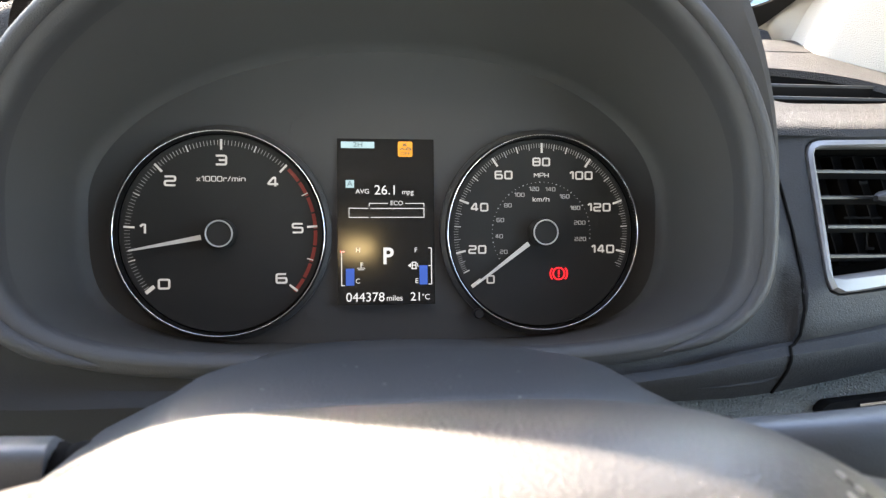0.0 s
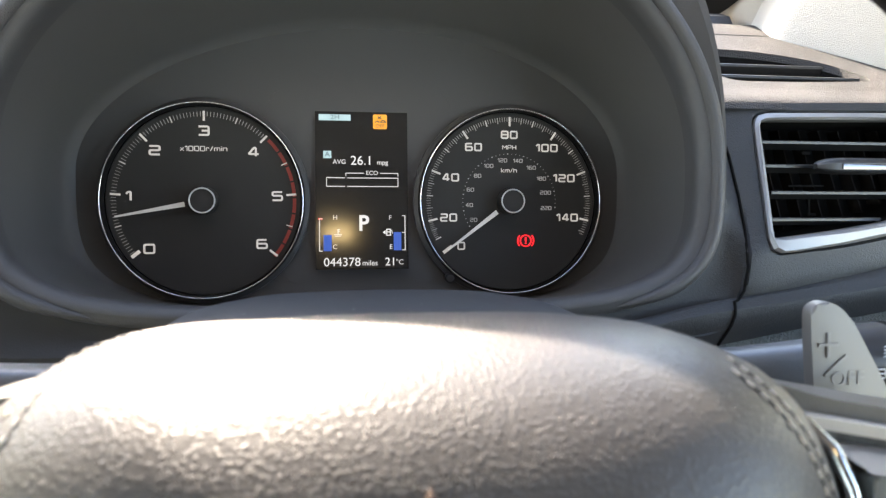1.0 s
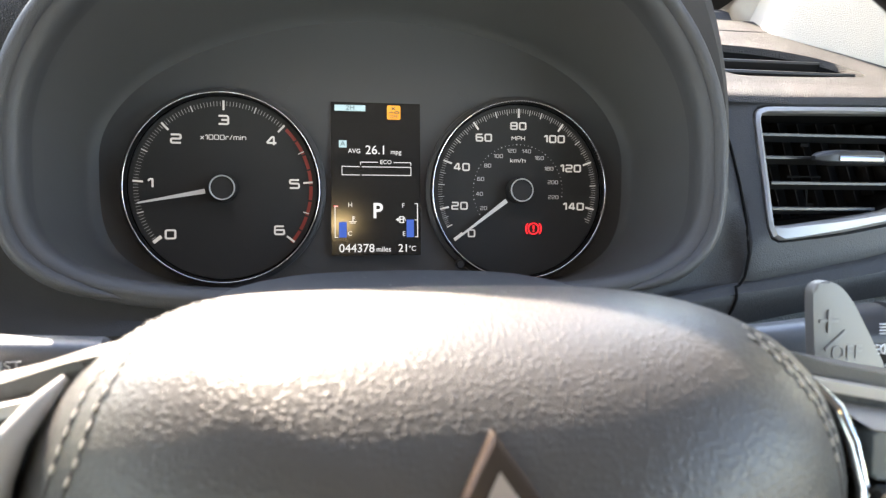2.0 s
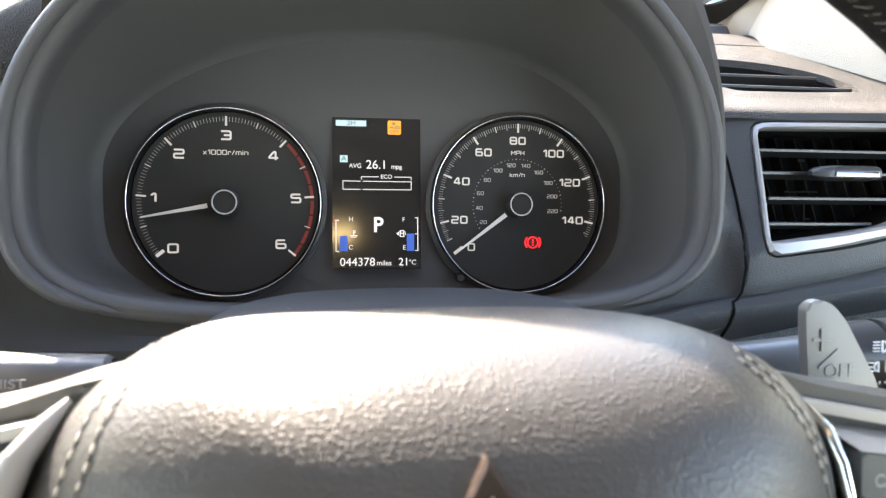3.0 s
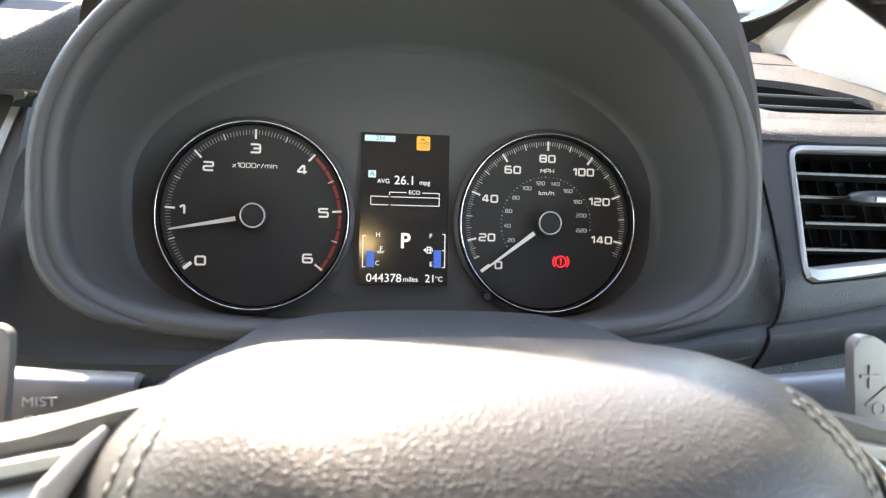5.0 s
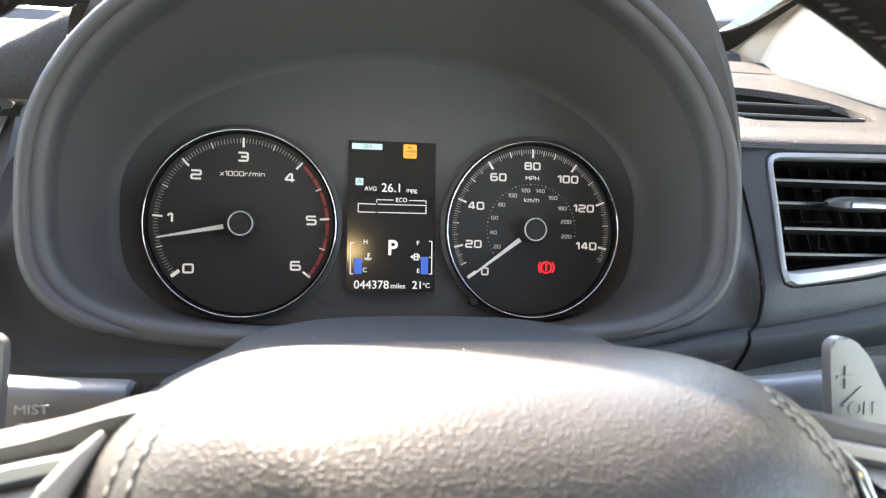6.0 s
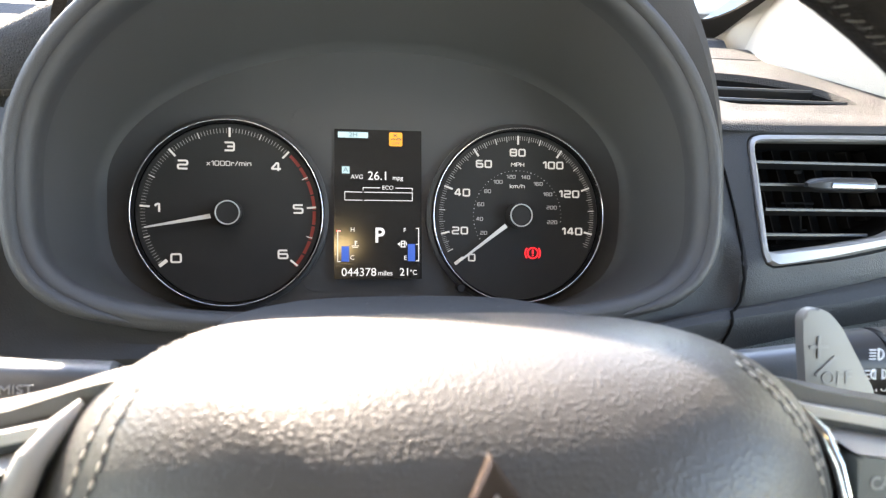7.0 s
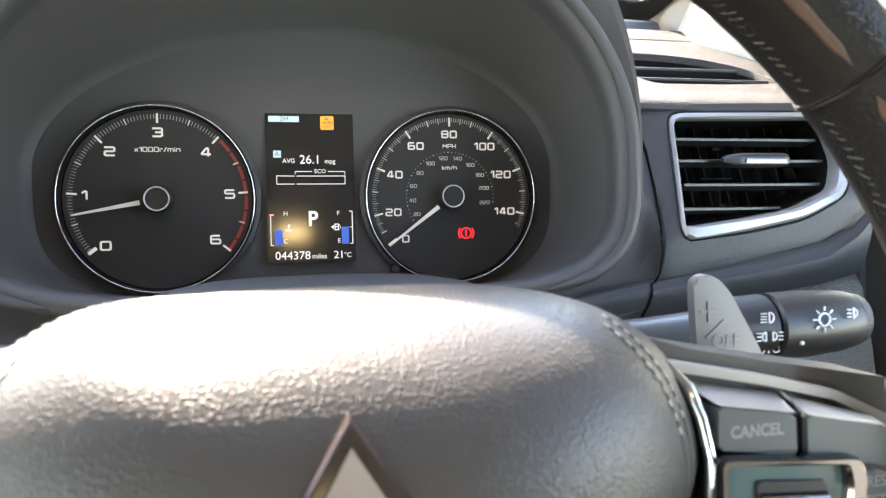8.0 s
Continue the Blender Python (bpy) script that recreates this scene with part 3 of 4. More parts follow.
# square-shouldered dial figures, as strokes in a unit box: (width, [(closed, places)])
GLYPHS = {
    "0": (1, [(True, [(0, 0), (0, 1), (1, 1), (1, 0)])]), "1": (0.45, [(False, [(0, 0.78), (0.22, 1), (0.45, 1), (0.45, 0)])]),
    "2": (1, [(False, [(0, 1), (1, 1), (1, 0.5), (0, 0.5), (0, 0), (1, 0)])]), "3": (1, [(False, [(0, 1), (1, 1), (1, 0), (0, 0)]), (False, [(0.3, 0.5), (1, 0.5)])]),
    "4": (1, [(False, [(0.76, 0), (0.76, 1), (0.55, 1), (0, 0.26), (1.04, 0.26)])]), "5": (1, [(False, [(1, 1), (0, 1), (0, 0.56), (1, 0.56), (1, 0), (0, 0)])]),
    "6": (1, [(False, [(0.95, 1), (0, 1), (0, 0), (1, 0), (1, 0.54), (0, 0.54)])]), "8": (1, [(True, [(0, 0), (0, 1), (1, 1), (1, 0)]), (False, [(0, 0.52), (1, 0.52)])]),
    "x": (0.8, [(False, [(0, 0), (0.8, 0.7)]), (False, [(0, 0.7), (0.8, 0)])]), "r": (0.6, [(False, [(0, 0), (0, 0.7), (0.6, 0.7), (0.6, 0.52)])]), "/": (0.6, [(False, [(0, 0), (0.6, 1)])]),
    "m": (1.3, [(False, [(0, 0), (0, 0.7), (1.3, 0.7), (1.3, 0)]), (False, [(0.65, 0.7), (0.65, 0)])]), "i": (0.0, [(False, [(0, 0), (0, 0.7)]), (False, [(0, 0.86), (0, 1.0)])]),
    "n": (0.9, [(False, [(0, 0), (0, 0.7), (0.9, 0.7), (0.9, 0)])]), "k": (0.8, [(False, [(0, 0), (0, 1)]), (False, [(0.8, 0.72), (0.1, 0.36), (0.8, 0)])]), "h": (0.9, [(False, [(0, 0), (0, 1)]), (False, [(0, 0.7), (0.9, 0.7), (0.9, 0)])]),
    "M": (1.15, [(False, [(0, 0), (0, 1), (0.575, 0.35), (1.15, 1), (1.15, 0)])]), "P": (1, [(False, [(0, 0), (0, 1), (1, 1), (1, 0.42), (0, 0.42)])]), "H": (1, [(False, [(0, 0), (0, 1)]), (False, [(1, 0), (1, 1)]), (False, [(0, 0.5), (1, 0.5)])]),
}


def stroke(places, closed, width, y, deep=0.003, soft=0.005):
    """A flat printed line of even width through (x, z) places, with its corners eased."""
    pts = [Vector(p) for p in places]
    line = []
    for i, p in enumerate(pts):
        if not closed and i in (0, len(pts) - 1):
            line.append(p)
            continue
        a, b = pts[i - 1] - p, pts[(i + 1) % len(pts)] - p
        r = min(soft, 0.45 * a.length, 0.45 * b.length)
        p0, p1 = p + a.normalized() * r, p + b.normalized() * r
        line += [(1 - t) ** 2 * p0 + 2 * t * (1 - t) * p + t * t * p1 for t in (0.0, 0.33, 0.67, 1.0)]
    rings = []
    for i, p in enumerate(line):
        a = line[i - 1] if closed or i else p
        b = line[(i + 1) % len(line)] if closed or i < len(line) - 1 else p
        d1, d2 = (p - a), (b - p)
        d1 = d1.normalized() if d1.length > 1e-9 else d2.normalized()
        d2 = d2.normalized() if d2.length > 1e-9 else d1
        m = (d1 + d2).normalized()
        side = Vector((-m.y, m.x)) * (width / 2) / max(0.5, m.dot(d1))
        l, r = p + side, p - side
        rings.append([(l.x, y - deep, l.y), (r.x, y - deep, r.y), (r.x, y, r.y), (l.x, y, l.y)])
    if closed:
        rings.append(rings[0])
    return loft(rings, caps=(not closed, not closed))


def squared(body, high, wide, line, x, z, y=-0.003, gap=0.38):
    """Wide square-shouldered lettering, centred on (x, z): high and wide are those of a zero, line its stroke."""
    h, w = high - line, wide - line
    space = gap * wide * 0.5 + line
    total = sum(GLYPHS[c][0] * w for c in body) + space * (len(body) - 1)
    left, out = x - total / 2, []
    for c in body:
        gw, strokes = GLYPHS[c]
        for closed, places in strokes:
            out.append(stroke([(left + px * w, z - h / 2 + pz * h) for px, pz in places], closed, line, y, soft=0.2 * min(w, h)))
        left += gw * w + space
    return merge(*out)


ST, SS = 42.8, 34.4
tacho = dial("tachometer", -0.5, "black rev counter dial with white figures")
for k in range(7):
    tick(tacho, -0.5, (k - 3) * ST, 0.256, 0.287, 0.0062 if k else 0.011, y=-0.004)
for k in range(6):
    tick(tacho, -0.5, (k - 2.5) * ST, 0.266, 0.286, 0.0032, y=-0.004)
part("fine_scale", merge(*[bar(-0.5 + 0.27 * math.sin(a), 0.27 * math.cos(a), -0.5 + 0.285 * math.sin(a), 0.285 * math.cos(a), 0.0012, -0.002)
                            for a in [radians((k / 20 - 3) * ST) for k in range(81) if k % 10]]), FINE, tacho)["kind"] = "stuff"
for k in range(8):
    a0, a1 = radians(ST * (1.06 + k * 0.25)), radians(ST * (1.06 + k * 0.25 + 0.222))
    pts = [(-0.5 + r * math.sin(a0 + (a1 - a0) * i / 4), r * math.cos(a0 + (a1 - a0) * i / 4)) for r, order in ((0.286, range(5)), (0.275, range(4, -1, -1))) for i in order]
    part("redline_block", prism(pts, -0.0035, -0.001), REDLINE, tacho)
for s, x, z in (("0", -0.672, -0.152), ("1", -0.732, 0.015), ("2", -0.651, 0.160), ("3", -0.501, 0.224), ("4", -0.348, 0.158), ("5", -0.274, 0.016), ("6", -0.324, -0.139)):
    part("figure", squared(s, 0.0325, 0.036, 0.0058, x, z), WHITE, tacho)
part("legend", squared("x1000r/min", 0.0165, 0.0150, 0.0021, -0.502, 0.167), WHITE, tacho)
needle(tacho, -0.5, -100.6)

speedo = dial("speedometer", 0.5, "black speedometer dial in miles and kilometres")
def speed_angle(mph):
    """The scale closes up below twenty miles an hour."""
    return float(np.interp(mph, [0, 10, 20, 150], [-127.0, -116.8, -3 * SS, 3.5 * SS]))


for k in range(8):
    tick(speedo, 0.5, speed_angle(20 * k), 0.256 if k else 0.250, 0.287, 0.0062 if k else 0.011, y=-0.004)
for k in range(7):
    tick(speedo, 0.5, speed_angle(20 * k + 10), 0.265, 0.286, 0.0032, y=-0.004)
part("fine_scale", merge(*[bar(0.5 + (0.272 if k % 5 else 0.266) * math.sin(a), (0.272 if k % 5 else 0.266) * math.cos(a), 0.5 + 0.286 * math.sin(a), 0.286 * math.cos(a), 0.0011 if k % 5 else 0.0022, -0.002)
                            for k, a in [(k, radians(speed_angle(k))) for k in range(10, 147)] if k % 10]), FINE, speedo)["kind"] = "stuff"
for s, x, z in (("0", 0.332, -0.150), ("20", 0.289, -0.054), ("40", 0.296, 0.081), ("60", 0.375, 0.184), ("80", 0.499, 0.227), ("100", 0.631, 0.184), ("120", 0.692, 0.081), ("140", 0.704, -0.055)):
    part("figure", squared(s, 0.0275, 0.0265, 0.0048, x, z), WHITE, speedo)
for s, x, z in (("20", 0.375, -0.062), ("40", 0.360, -0.012), ("60", 0.364, 0.040), ("80", 0.389, 0.087), ("100", 0.427, 0.121), ("120", 0.475, 0.140), ("140", 0.529, 0.139), ("160", 0.576, 0.116), ("180", 0.612, 0.079), ("200", 0.627, 0.031), ("220", 0.629, -0.022)):
    part("small_figure", squared(s, 0.0135, 0.0112, 0.0021, x, z), FINE, speedo)
dots = []
for k in range(45):
    a = radians(-121 + 218 / 44 * k * 1.0)
    r = 0.0024 if k % 4 == 0 else 0.0014
    dots.append(prism([(0.5 + 0.162 * math.sin(a) + r * math.sin(i * math.pi / 3), 0.162 * math.cos(a) + r * math.cos(i * math.pi / 3)) for i in range(6)], -0.004, -0.001))
part("dot_scale", merge(*dots), FINE, speedo)
part("legend", squared("MPH", 0.0155, 0.0138, 0.0020, 0.499, 0.184), WHITE, speedo)
part("legend", squared("km/h", 0.0150, 0.0130, 0.0019, 0.498, 0.106), WHITE, speedo)
needle(speedo, 0.5, -127.0, r1=0.27)


def ring_arc(cx, cz, r, w, a0, a1, y, n=24):
    pts = [(cx + rr * math.sin(radians(a0 + (a1 - a0) * i / n)), cz + rr * math.cos(radians(a0 + (a1 - a0) * i / n))) for rr, order in ((r + w / 2, range(n + 1)), (r - w / 2, range(n, -1, -1))) for i in order]
    return prism(pts, y - 0.003, y)


BX, BZ = 0.557, -0.134
part("brake_warning_light", merge(ring_arc(BX, BZ, 0.019, 0.004, 0, 179.9, -0.002), ring_arc(BX, BZ, 0.019, 0.004, 180, 359.9, -0.002), ring_arc(BX, BZ, 0.028, 0.004, 50, 130, -0.002), ring_arc(BX, BZ, 0.028, 0.004, 230, 310, -0.002),
                                  bar(BX, BZ + 0.012, BX, BZ - 0.003, 0.005, -0.002), bar(BX, BZ - 0.007, BX, BZ - 0.011, 0.005, -0.002)), RED, speedo, "lit red brake warning light")
part("trip_button", disc_ring(0.289, -0.257, [(0.016, 0.0), (0.016, -0.03), (0.012, -0.036)], n=32, caps=(False, True)), BLACK, cluster, "small black trip reset button")

SCREEN_LEAN = Euler((radians(-3.0), 0, 0)).to_matrix().to_4x4()
panel = box(-0.152, 0.152, -0.002, 0.006, -0.225, 0.297)
panel.transform(SCREEN_LEAN)
display = part("display", panel, SCREEN, cluster, "colour trip display with lit figures")
Y = -0.003


def lit(name, bm, mat=GLOW):
    bm.transform(SCREEN_LEAN)
    return part(name, bm, mat, display)


def plate(x0, z0, x1, z1, y=Y):
    return prism([(x0, z0), (x1, z0), (x1, z1), (x0, z1)], y - 0.002, y)


lit("drive_bar", plate(-0.140, 0.267, -0.036, 0.287), ICE)
lit("drive_text", letters("2H", 0.021, -0.087, 0.277, Y - 0.003, 1.2, deep=0.002), PRINT)
lit("amber_sign", prism(rounded([(0.038, 0.241), (0.084, 0.241), (0.084, 0.289), (0.038, 0.289)], 0.006), Y - 0.002, Y), AMBER)
lit("amber_print", merge(letters("OFF", 0.016, 0.061, 0.250, Y - 0.003, 1.1, deep=0.002), bar(0.044, 0.262, 0.052, 0.267, 0.003, Y - 0.002), bar(0.052, 0.267, 0.059, 0.262, 0.003, Y - 0.002), bar(0.062, 0.262, 0.068, 0.269, 0.003, Y - 0.002),
                         bar(0.068, 0.269, 0.076, 0.268, 0.003, Y - 0.002), bar(0.076, 0.268, 0.080, 0.262, 0.003, Y - 0.002), bar(0.064, 0.262, 0.080, 0.262, 0.002, Y - 0.002), bar(0.053, 0.282, 0.066, 0.274, 0.003, Y - 0.002), bar(0.054, 0.274, 0.065, 0.283, 0.003, Y - 0.002)), PRINT)
lit("trip_sign", plate(-0.126, 0.142, -0.100, 0.166), ICE)
lit("trip_letter", letters("A", 0.024, -0.113, 0.154, Y - 0.003, 1.1, deep=0.002), PRINT)
for s, size, x, z in (("AVG", 0.0215, -0.074, 0.130), ("26.1", 0.043, -0.001, 0.134), ("mpg", 0.022, 0.068, 0.129), ("ECO", 0.020, 0.033, 0.0935), ("H", 0.022, -0.089, -0.054), ("F", 0.022, 0.092, -0.055), ("E", 0.022, 0.094, -0.152), ("C", 0.022, -0.090, -0.151),
                      ("044378", 0.0405, -0.067, -0.202), ("miles", 0.025, 0.024, -0.205), ("21", 0.038, 0.092, -0.202), ("\u00b0C", 0.024, 0.1225, -0.203)):
    lit("readout", letters(s, size, x, z, Y, 1.0, deep=0.002))
lit("gear_letter", letters("P", 0.072, 0.004, -0.075, Y, 0.95, bold=0.0015, deep=0.002))
lit("eco_gauge", merge(bar(-0.116, 0.078, -0.056, 0.077, 0.0022, Y), bar(-0.116, 0.079, -0.116, 0.049, 0.0022, Y), bar(-0.116, 0.049, -0.056, 0.049, 0.0022, Y), bar(-0.049, 0.077, 0.119, 0.077, 0.0022, Y), bar(-0.049, 0.049, 0.119, 0.049, 0.0022, Y),
                       bar(0.119, 0.079, 0.119, 0.048, 0.0022, Y), bar(-0.053, 0.083, -0.053, 0.093, 0.0022, Y), bar(-0.053, 0.093, 0.006, 0.093, 0.0022, Y), bar(0.060, 0.093, 0.119, 0.093, 0.0022, Y), bar(0.119, 0.093, 0.119, 0.083, 0.0022, Y)))
lit("temperature_bracket", merge(bar(-0.130, -0.058, -0.140, -0.058, 0.0026, Y), bar(-0.140, -0.057, -0.140, -0.165, 0.0026, Y), bar(-0.140, -0.164, -0.130, -0.164, 0.0026, Y)))
lit("fuel_bracket", merge(bar(0.131, -0.048, 0.141, -0.048, 0.0026, Y), bar(0.141, -0.047, 0.141, -0.163, 0.0026, Y), bar(0.141, -0.162, 0.131, -0.162, 0.0026, Y), bar(0.131, -0.104, 0.141, -0.104, 0.0026, Y)))
lit("temperature_column", plate(-0.127, -0.164, -0.101, -0.111), BLUE)
lit("fuel_column", plate(0.103, -0.163, 0.128, -0.103), BLUE)
lit("hot_mark", plate(-0.144, -0.060, -0.130, -0.056), RED)
lit("fuel_sign", merge(bar(0.080, -0.112, 0.080, -0.092, 0.003, Y), bar(0.092, -0.112, 0.092, -0.092, 0.003, Y), bar(0.079, -0.093, 0.093, -0.093, 0.003, Y), bar(0.080, -0.102, 0.092, -0.102, 0.003, Y), bar(0.078, -0.113, 0.095, -0.113, 0.003, Y), bar(0.096, -0.095, 0.099, -0.108, 0.002, Y), prism([(0.066, -0.103), (0.076, -0.096), (0.076, -0.110)], Y - 0.002, Y)))
lit("coolant_sign", merge(bar(-0.080, -0.092, -0.080, -0.108, 0.003, Y), bar(-0.080, -0.094, -0.073, -0.094, 0.002, Y), bar(-0.080, -0.100, -0.074, -0.100, 0.002, Y), bar(-0.093, -0.110, -0.067, -0.110, 0.002, Y), bar(-0.090, -0.115, -0.070, -0.115, 0.002, Y)))

# ---- steering column, stalks, paddles ----
column = thing("column_shroud", "dark grey plastic steering column shroud", "column shroud", (0, -1.0, -0.5))
def shroud(half):
    """One half of the shroud: the upper (1) shell flares out to the stalks, the lower (-1) is a plain bowl."""
    across = [0.0, 0.06, 0.11, 0.155, 0.19, 0.225, 0.26, 0.295, 0.326, 0.348, 0.365, 0.381, 0.398, 0.427, 0.456, 0.488, 0.512, 0.522, 0.526]
    drop = [0.0, 0.0005, 0.0015, 0.003, 0.005, 0.008, 0.014, 0.020, 0.028, 0.035, 0.043, 0.053, 0.065, 0.080, 0.094, 0.110, 0.122, 0.130, 0.142]
    rows = []
    for y, w, top in ((-0.50, 0.92, -0.26), (-0.80, 0.96, -0.232), (-0.90, 0.99, -0.214), (-0.94, 1.0, -0.210), (-0.97, 1.0, -0.2085), (-1.06, 1.0, -0.210), (-1.15, 1.0, -0.212), (-1.25, 0.99, -0.218), (-1.29, 0.975, -0.228), (-1.31, 0.96, -0.242), (-1.32, 0.94, -0.262)):
        ring = []
        if half == 1:
            side = [(w * x, top - d) for x, d in zip(across, drop)]
            ring = [(w * 0.526, y, -0.418)] + [(x, y, z) for x, z in side[::-1]] + [(-x, y, z) for x, z in side[1:]] + [(-w * 0.526, y, -0.418)]
        else:
            for k in range(33):
                a = math.pi * k / 32
                ring.append((w * 0.526 * math.copysign(abs(math.cos(a)) ** 0.7, math.cos(a)), y, -0.424 - (top + 0.42) * abs(math.sin(a)) ** 0.75))
        rows.append(ring)
    return loft(rows, closed=True, caps=(True, True))


part("upper_shell", shroud(1), SHROUD, column, "dusty dark grey upper shell")
part("lower_shell", shroud(-1), SHROUD, column)


def stalk(side, name, label):
    s = thing(name, label, "control stalk", (side * 0.5, -1.05, -0.38))
    sag = 0.014 if side == 1 else 0.0
    part("arm", tube([(side * x, y, z - sag) for x, y, z in ((0.556, -1.045, -0.370), (0.560, -1.045, -0.369), (0.62, -1.055, -0.366), (0.70, -1.07, -0.362), (0.79, -1.085, -0.356), (0.87, -1.10, -0.350))], [0.044, 0.050, 0.052, 0.054, 0.058, 0.063], flat=0.9, n=32, square=0.6), STALK, s)
    part("boot", tube([(side * x, -1.04, -0.366) for x in (0.49, 0.515, 0.53, 0.545, 0.556)], [0.040, 0.041, 0.036, 0.041, 0.040], n=24), DUCT, s, "black rubber boot")
    part("collar", tube([(side * x, -1.105, z) for x, z in ((0.865, -0.347), (0.87, -0.347), (0.955, -0.346), (0.96, -0.346))], [0.062, 0.068, 0.072, 0.066], n=32), BLACK, s)
    barrel = part("barrel", tube([(side * x, -1.11, z) for x, z in ((0.963, -0.346), (0.968, -0.346), (1.06, -0.344), (1.14, -0.341), (1.172, -0.340))], [0.066, 0.074, 0.075, 0.070, 0.064], n=32), BLACK, s)
    part("end_cap", tube([(side * x, -1.11, z) for x, z in ((1.173, -0.340), (1.196, -0.341), (1.212, -0.342))], [0.062, 0.058, 0.04], n=32), PANEL, s)
    return s, barrel


lights, barrel = stalk(1, "light_stalk", "black light switch stalk with white symbols")
LY = -1.187


def raised(bm, by):
    bm.transform(Matrix.Translation((0, 0, by)))
    return bm


part("lamp_sign", raised(merge(ring_arc(1.052, -0.335, 0.0135, 0.0038, 0, 359.9, LY), *[bar(1.052 + 0.019 * math.sin(a), -0.335 + 0.019 * math.cos(a), 1.052 + 0.028 * math.sin(a), -0.335 + 0.028 * math.cos(a), 0.003, LY) for a in [k * math.pi / 4 for k in range(8)]]), 0.010), PALE, barrel)
part("fog_sign", raised(merge(ring_arc(1.128, -0.325, 0.009, 0.0028, 0, 180, LY + 0.004), bar(1.128, -0.313, 1.128, -0.337, 0.004, LY + 0.004), bar(1.112, -0.317, 1.122, -0.317, 0.003, LY + 0.004), bar(1.112, -0.325, 1.122, -0.325, 0.003, LY + 0.004), bar(1.112, -0.333, 1.122, -0.333, 0.003, LY + 0.004)), 0.010), PALE, barrel)
part("index_dot", raised(disc_ring(1.003, -0.384, [(0.005, LY + 0.01), (0.004, LY + 0.004)], n=16, caps=(False, True)), 0.010), PALE, barrel)
part("beam_sign", raised(merge(ring_arc(0.922, -0.326, 0.011, 0.0026, 0, 180, LY + 0.006), bar(0.922, -0.315, 0.922, -0.337, 0.0026, LY + 0.006), *[bar(0.902, z, 0.916, z, 0.0022, LY + 0.006) for z in (-0.317, -0.323, -0.329, -0.335)]), 0.010), PALE, lights)
part("side_lamp_sign", raised(merge(ring_arc(0.914, -0.366, 0.009, 0.0026, 180, 360, LY + 0.006), ring_arc(0.931, -0.366, 0.009, 0.0026, 0, 180, LY + 0.006), bar(0.914, -0.356, 0.914, -0.376, 0.003, LY + 0.006), bar(0.931, -0.356, 0.931, -0.376, 0.003, LY + 0.006), *[bar(sx, z, sx + 0.011, z, 0.0022, LY + 0.006) for sx in (0.892, 0.944) for z in (-0.358, -0.366, -0.374)]), 0.010), PALE, lights)
part("auto_text", raised(letters("AUTO", 0.024, 0.930, -0.405, LY + 0.028, 1.1), 0.016), PALE, lights)
wiper, _ = stalk(-1, "wiper_stalk", "dark grey wiper stalk with pale lettering")
part("mist_text", letters("MIST", 0.0225, -0.690, -0.351, -1.1225, 1.2), FAINT, wiper)
part("off_text", letters("OFF", 0.0225, -0.693, -0.382, -1.1225, 1.2), FAINT, wiper)

paddle_outline = rounded([(0.700, -0.224), (0.725, -0.211), (0.756, -0.224), (0.782, -0.253), (0.808, -0.299), (0.848, -0.369), (0.86, -0.46), (0.712, -0.46), (0.707, -0.36), (0.701, -0.27)], 0.012, 3)
for side, label in ((1, "satin silver gearshift paddle with an engraved plus sign"), (-1, "satin silver gearshift paddle standing behind the wheel")):
    pad = thing("gear_paddle", label, "shift paddle", (side * 0.77, -1.24, -0.46))
    shift = (0, 0) if side == 1 else (0.024, 0.010)
    part("blade", prism([(side * x + shift[0], z + shift[1]) for x, z in paddle_outline][::side], -1.255, -1.232, 0.006, 2), PADDLE, pad)
    if side == 1:
        part("plus_mark", merge(bar(0.732, -0.266, 0.732, -0.307, 0.006, -1.2545, 0.0034), bar(0.713, -0.286, 0.751, -0.286, 0.006, -1.2545, 0.003), bar(0.726, -0.338, 0.765, -0.305, 0.005, -1.2545, 0.003)), ENGRAVED, pad)
        part("off_mark", letters("OFF", 0.035, 0.769, -0.345, -1.2560, 1.05, deep=0.001), ENGRAVED, pad)

# ---- steering wheel ----
wheel = thing("steering_wheel", "black leather steering wheel with silver and chrome trim", "steering wheel", (0, -1.63, -0.5))
RX, RC, RR, RY, RZ = 0.0, 0.962, 0.082, -1.65, -0.518
tilt = math.tan(radians(5))
rings = []
for k in range(96):
    a = 2 * math.pi * k / 96
    c = Vector((RX + RC * math.sin(a), RY + tilt * RC * math.cos(a), RZ + RC * math.cos(a)))
    out = Vector((math.sin(a), tilt * math.cos(a), math.cos(a))).normalized()
    rings.append([c + RR * (out * math.cos(b) * 0.95 + Vector((0, 1, -tilt)).normalized() * math.sin(b)) for b in [2 * math.pi * j / 20 for j in range(20)]])
rim = part("rim", loft(rings + [rings[0]]), RIM_LEATHER, wheel, "black leather rim with cross stitching")
proto = bmesh.new()
bmesh.ops.create_icosphere(proto, subdivisions=1, radius=1.0, matrix=Matrix.Diagonal((0.0115 * U, 0.0017 * U, 0.0017 * U, 1)))
RIM_STITCH = finish("rim_stitch", proto, RIM_THREAD, None)


def on_rim(a, b, r=RR):
    """A place on the rim: a round the wheel from the top, b round the grip (pi inwards, -pi/2 to the driver)."""
    out = Vector((math.sin(a), tilt * math.cos(a), math.cos(a))).normalized()
    return Vector((RX + RC * math.sin(a), RY + tilt * RC * math.cos(a), RZ + RC * math.cos(a))) + r * (out * math.cos(b) * 0.95 + Vector((0, 1, -tilt)).normalized() * math.sin(b))


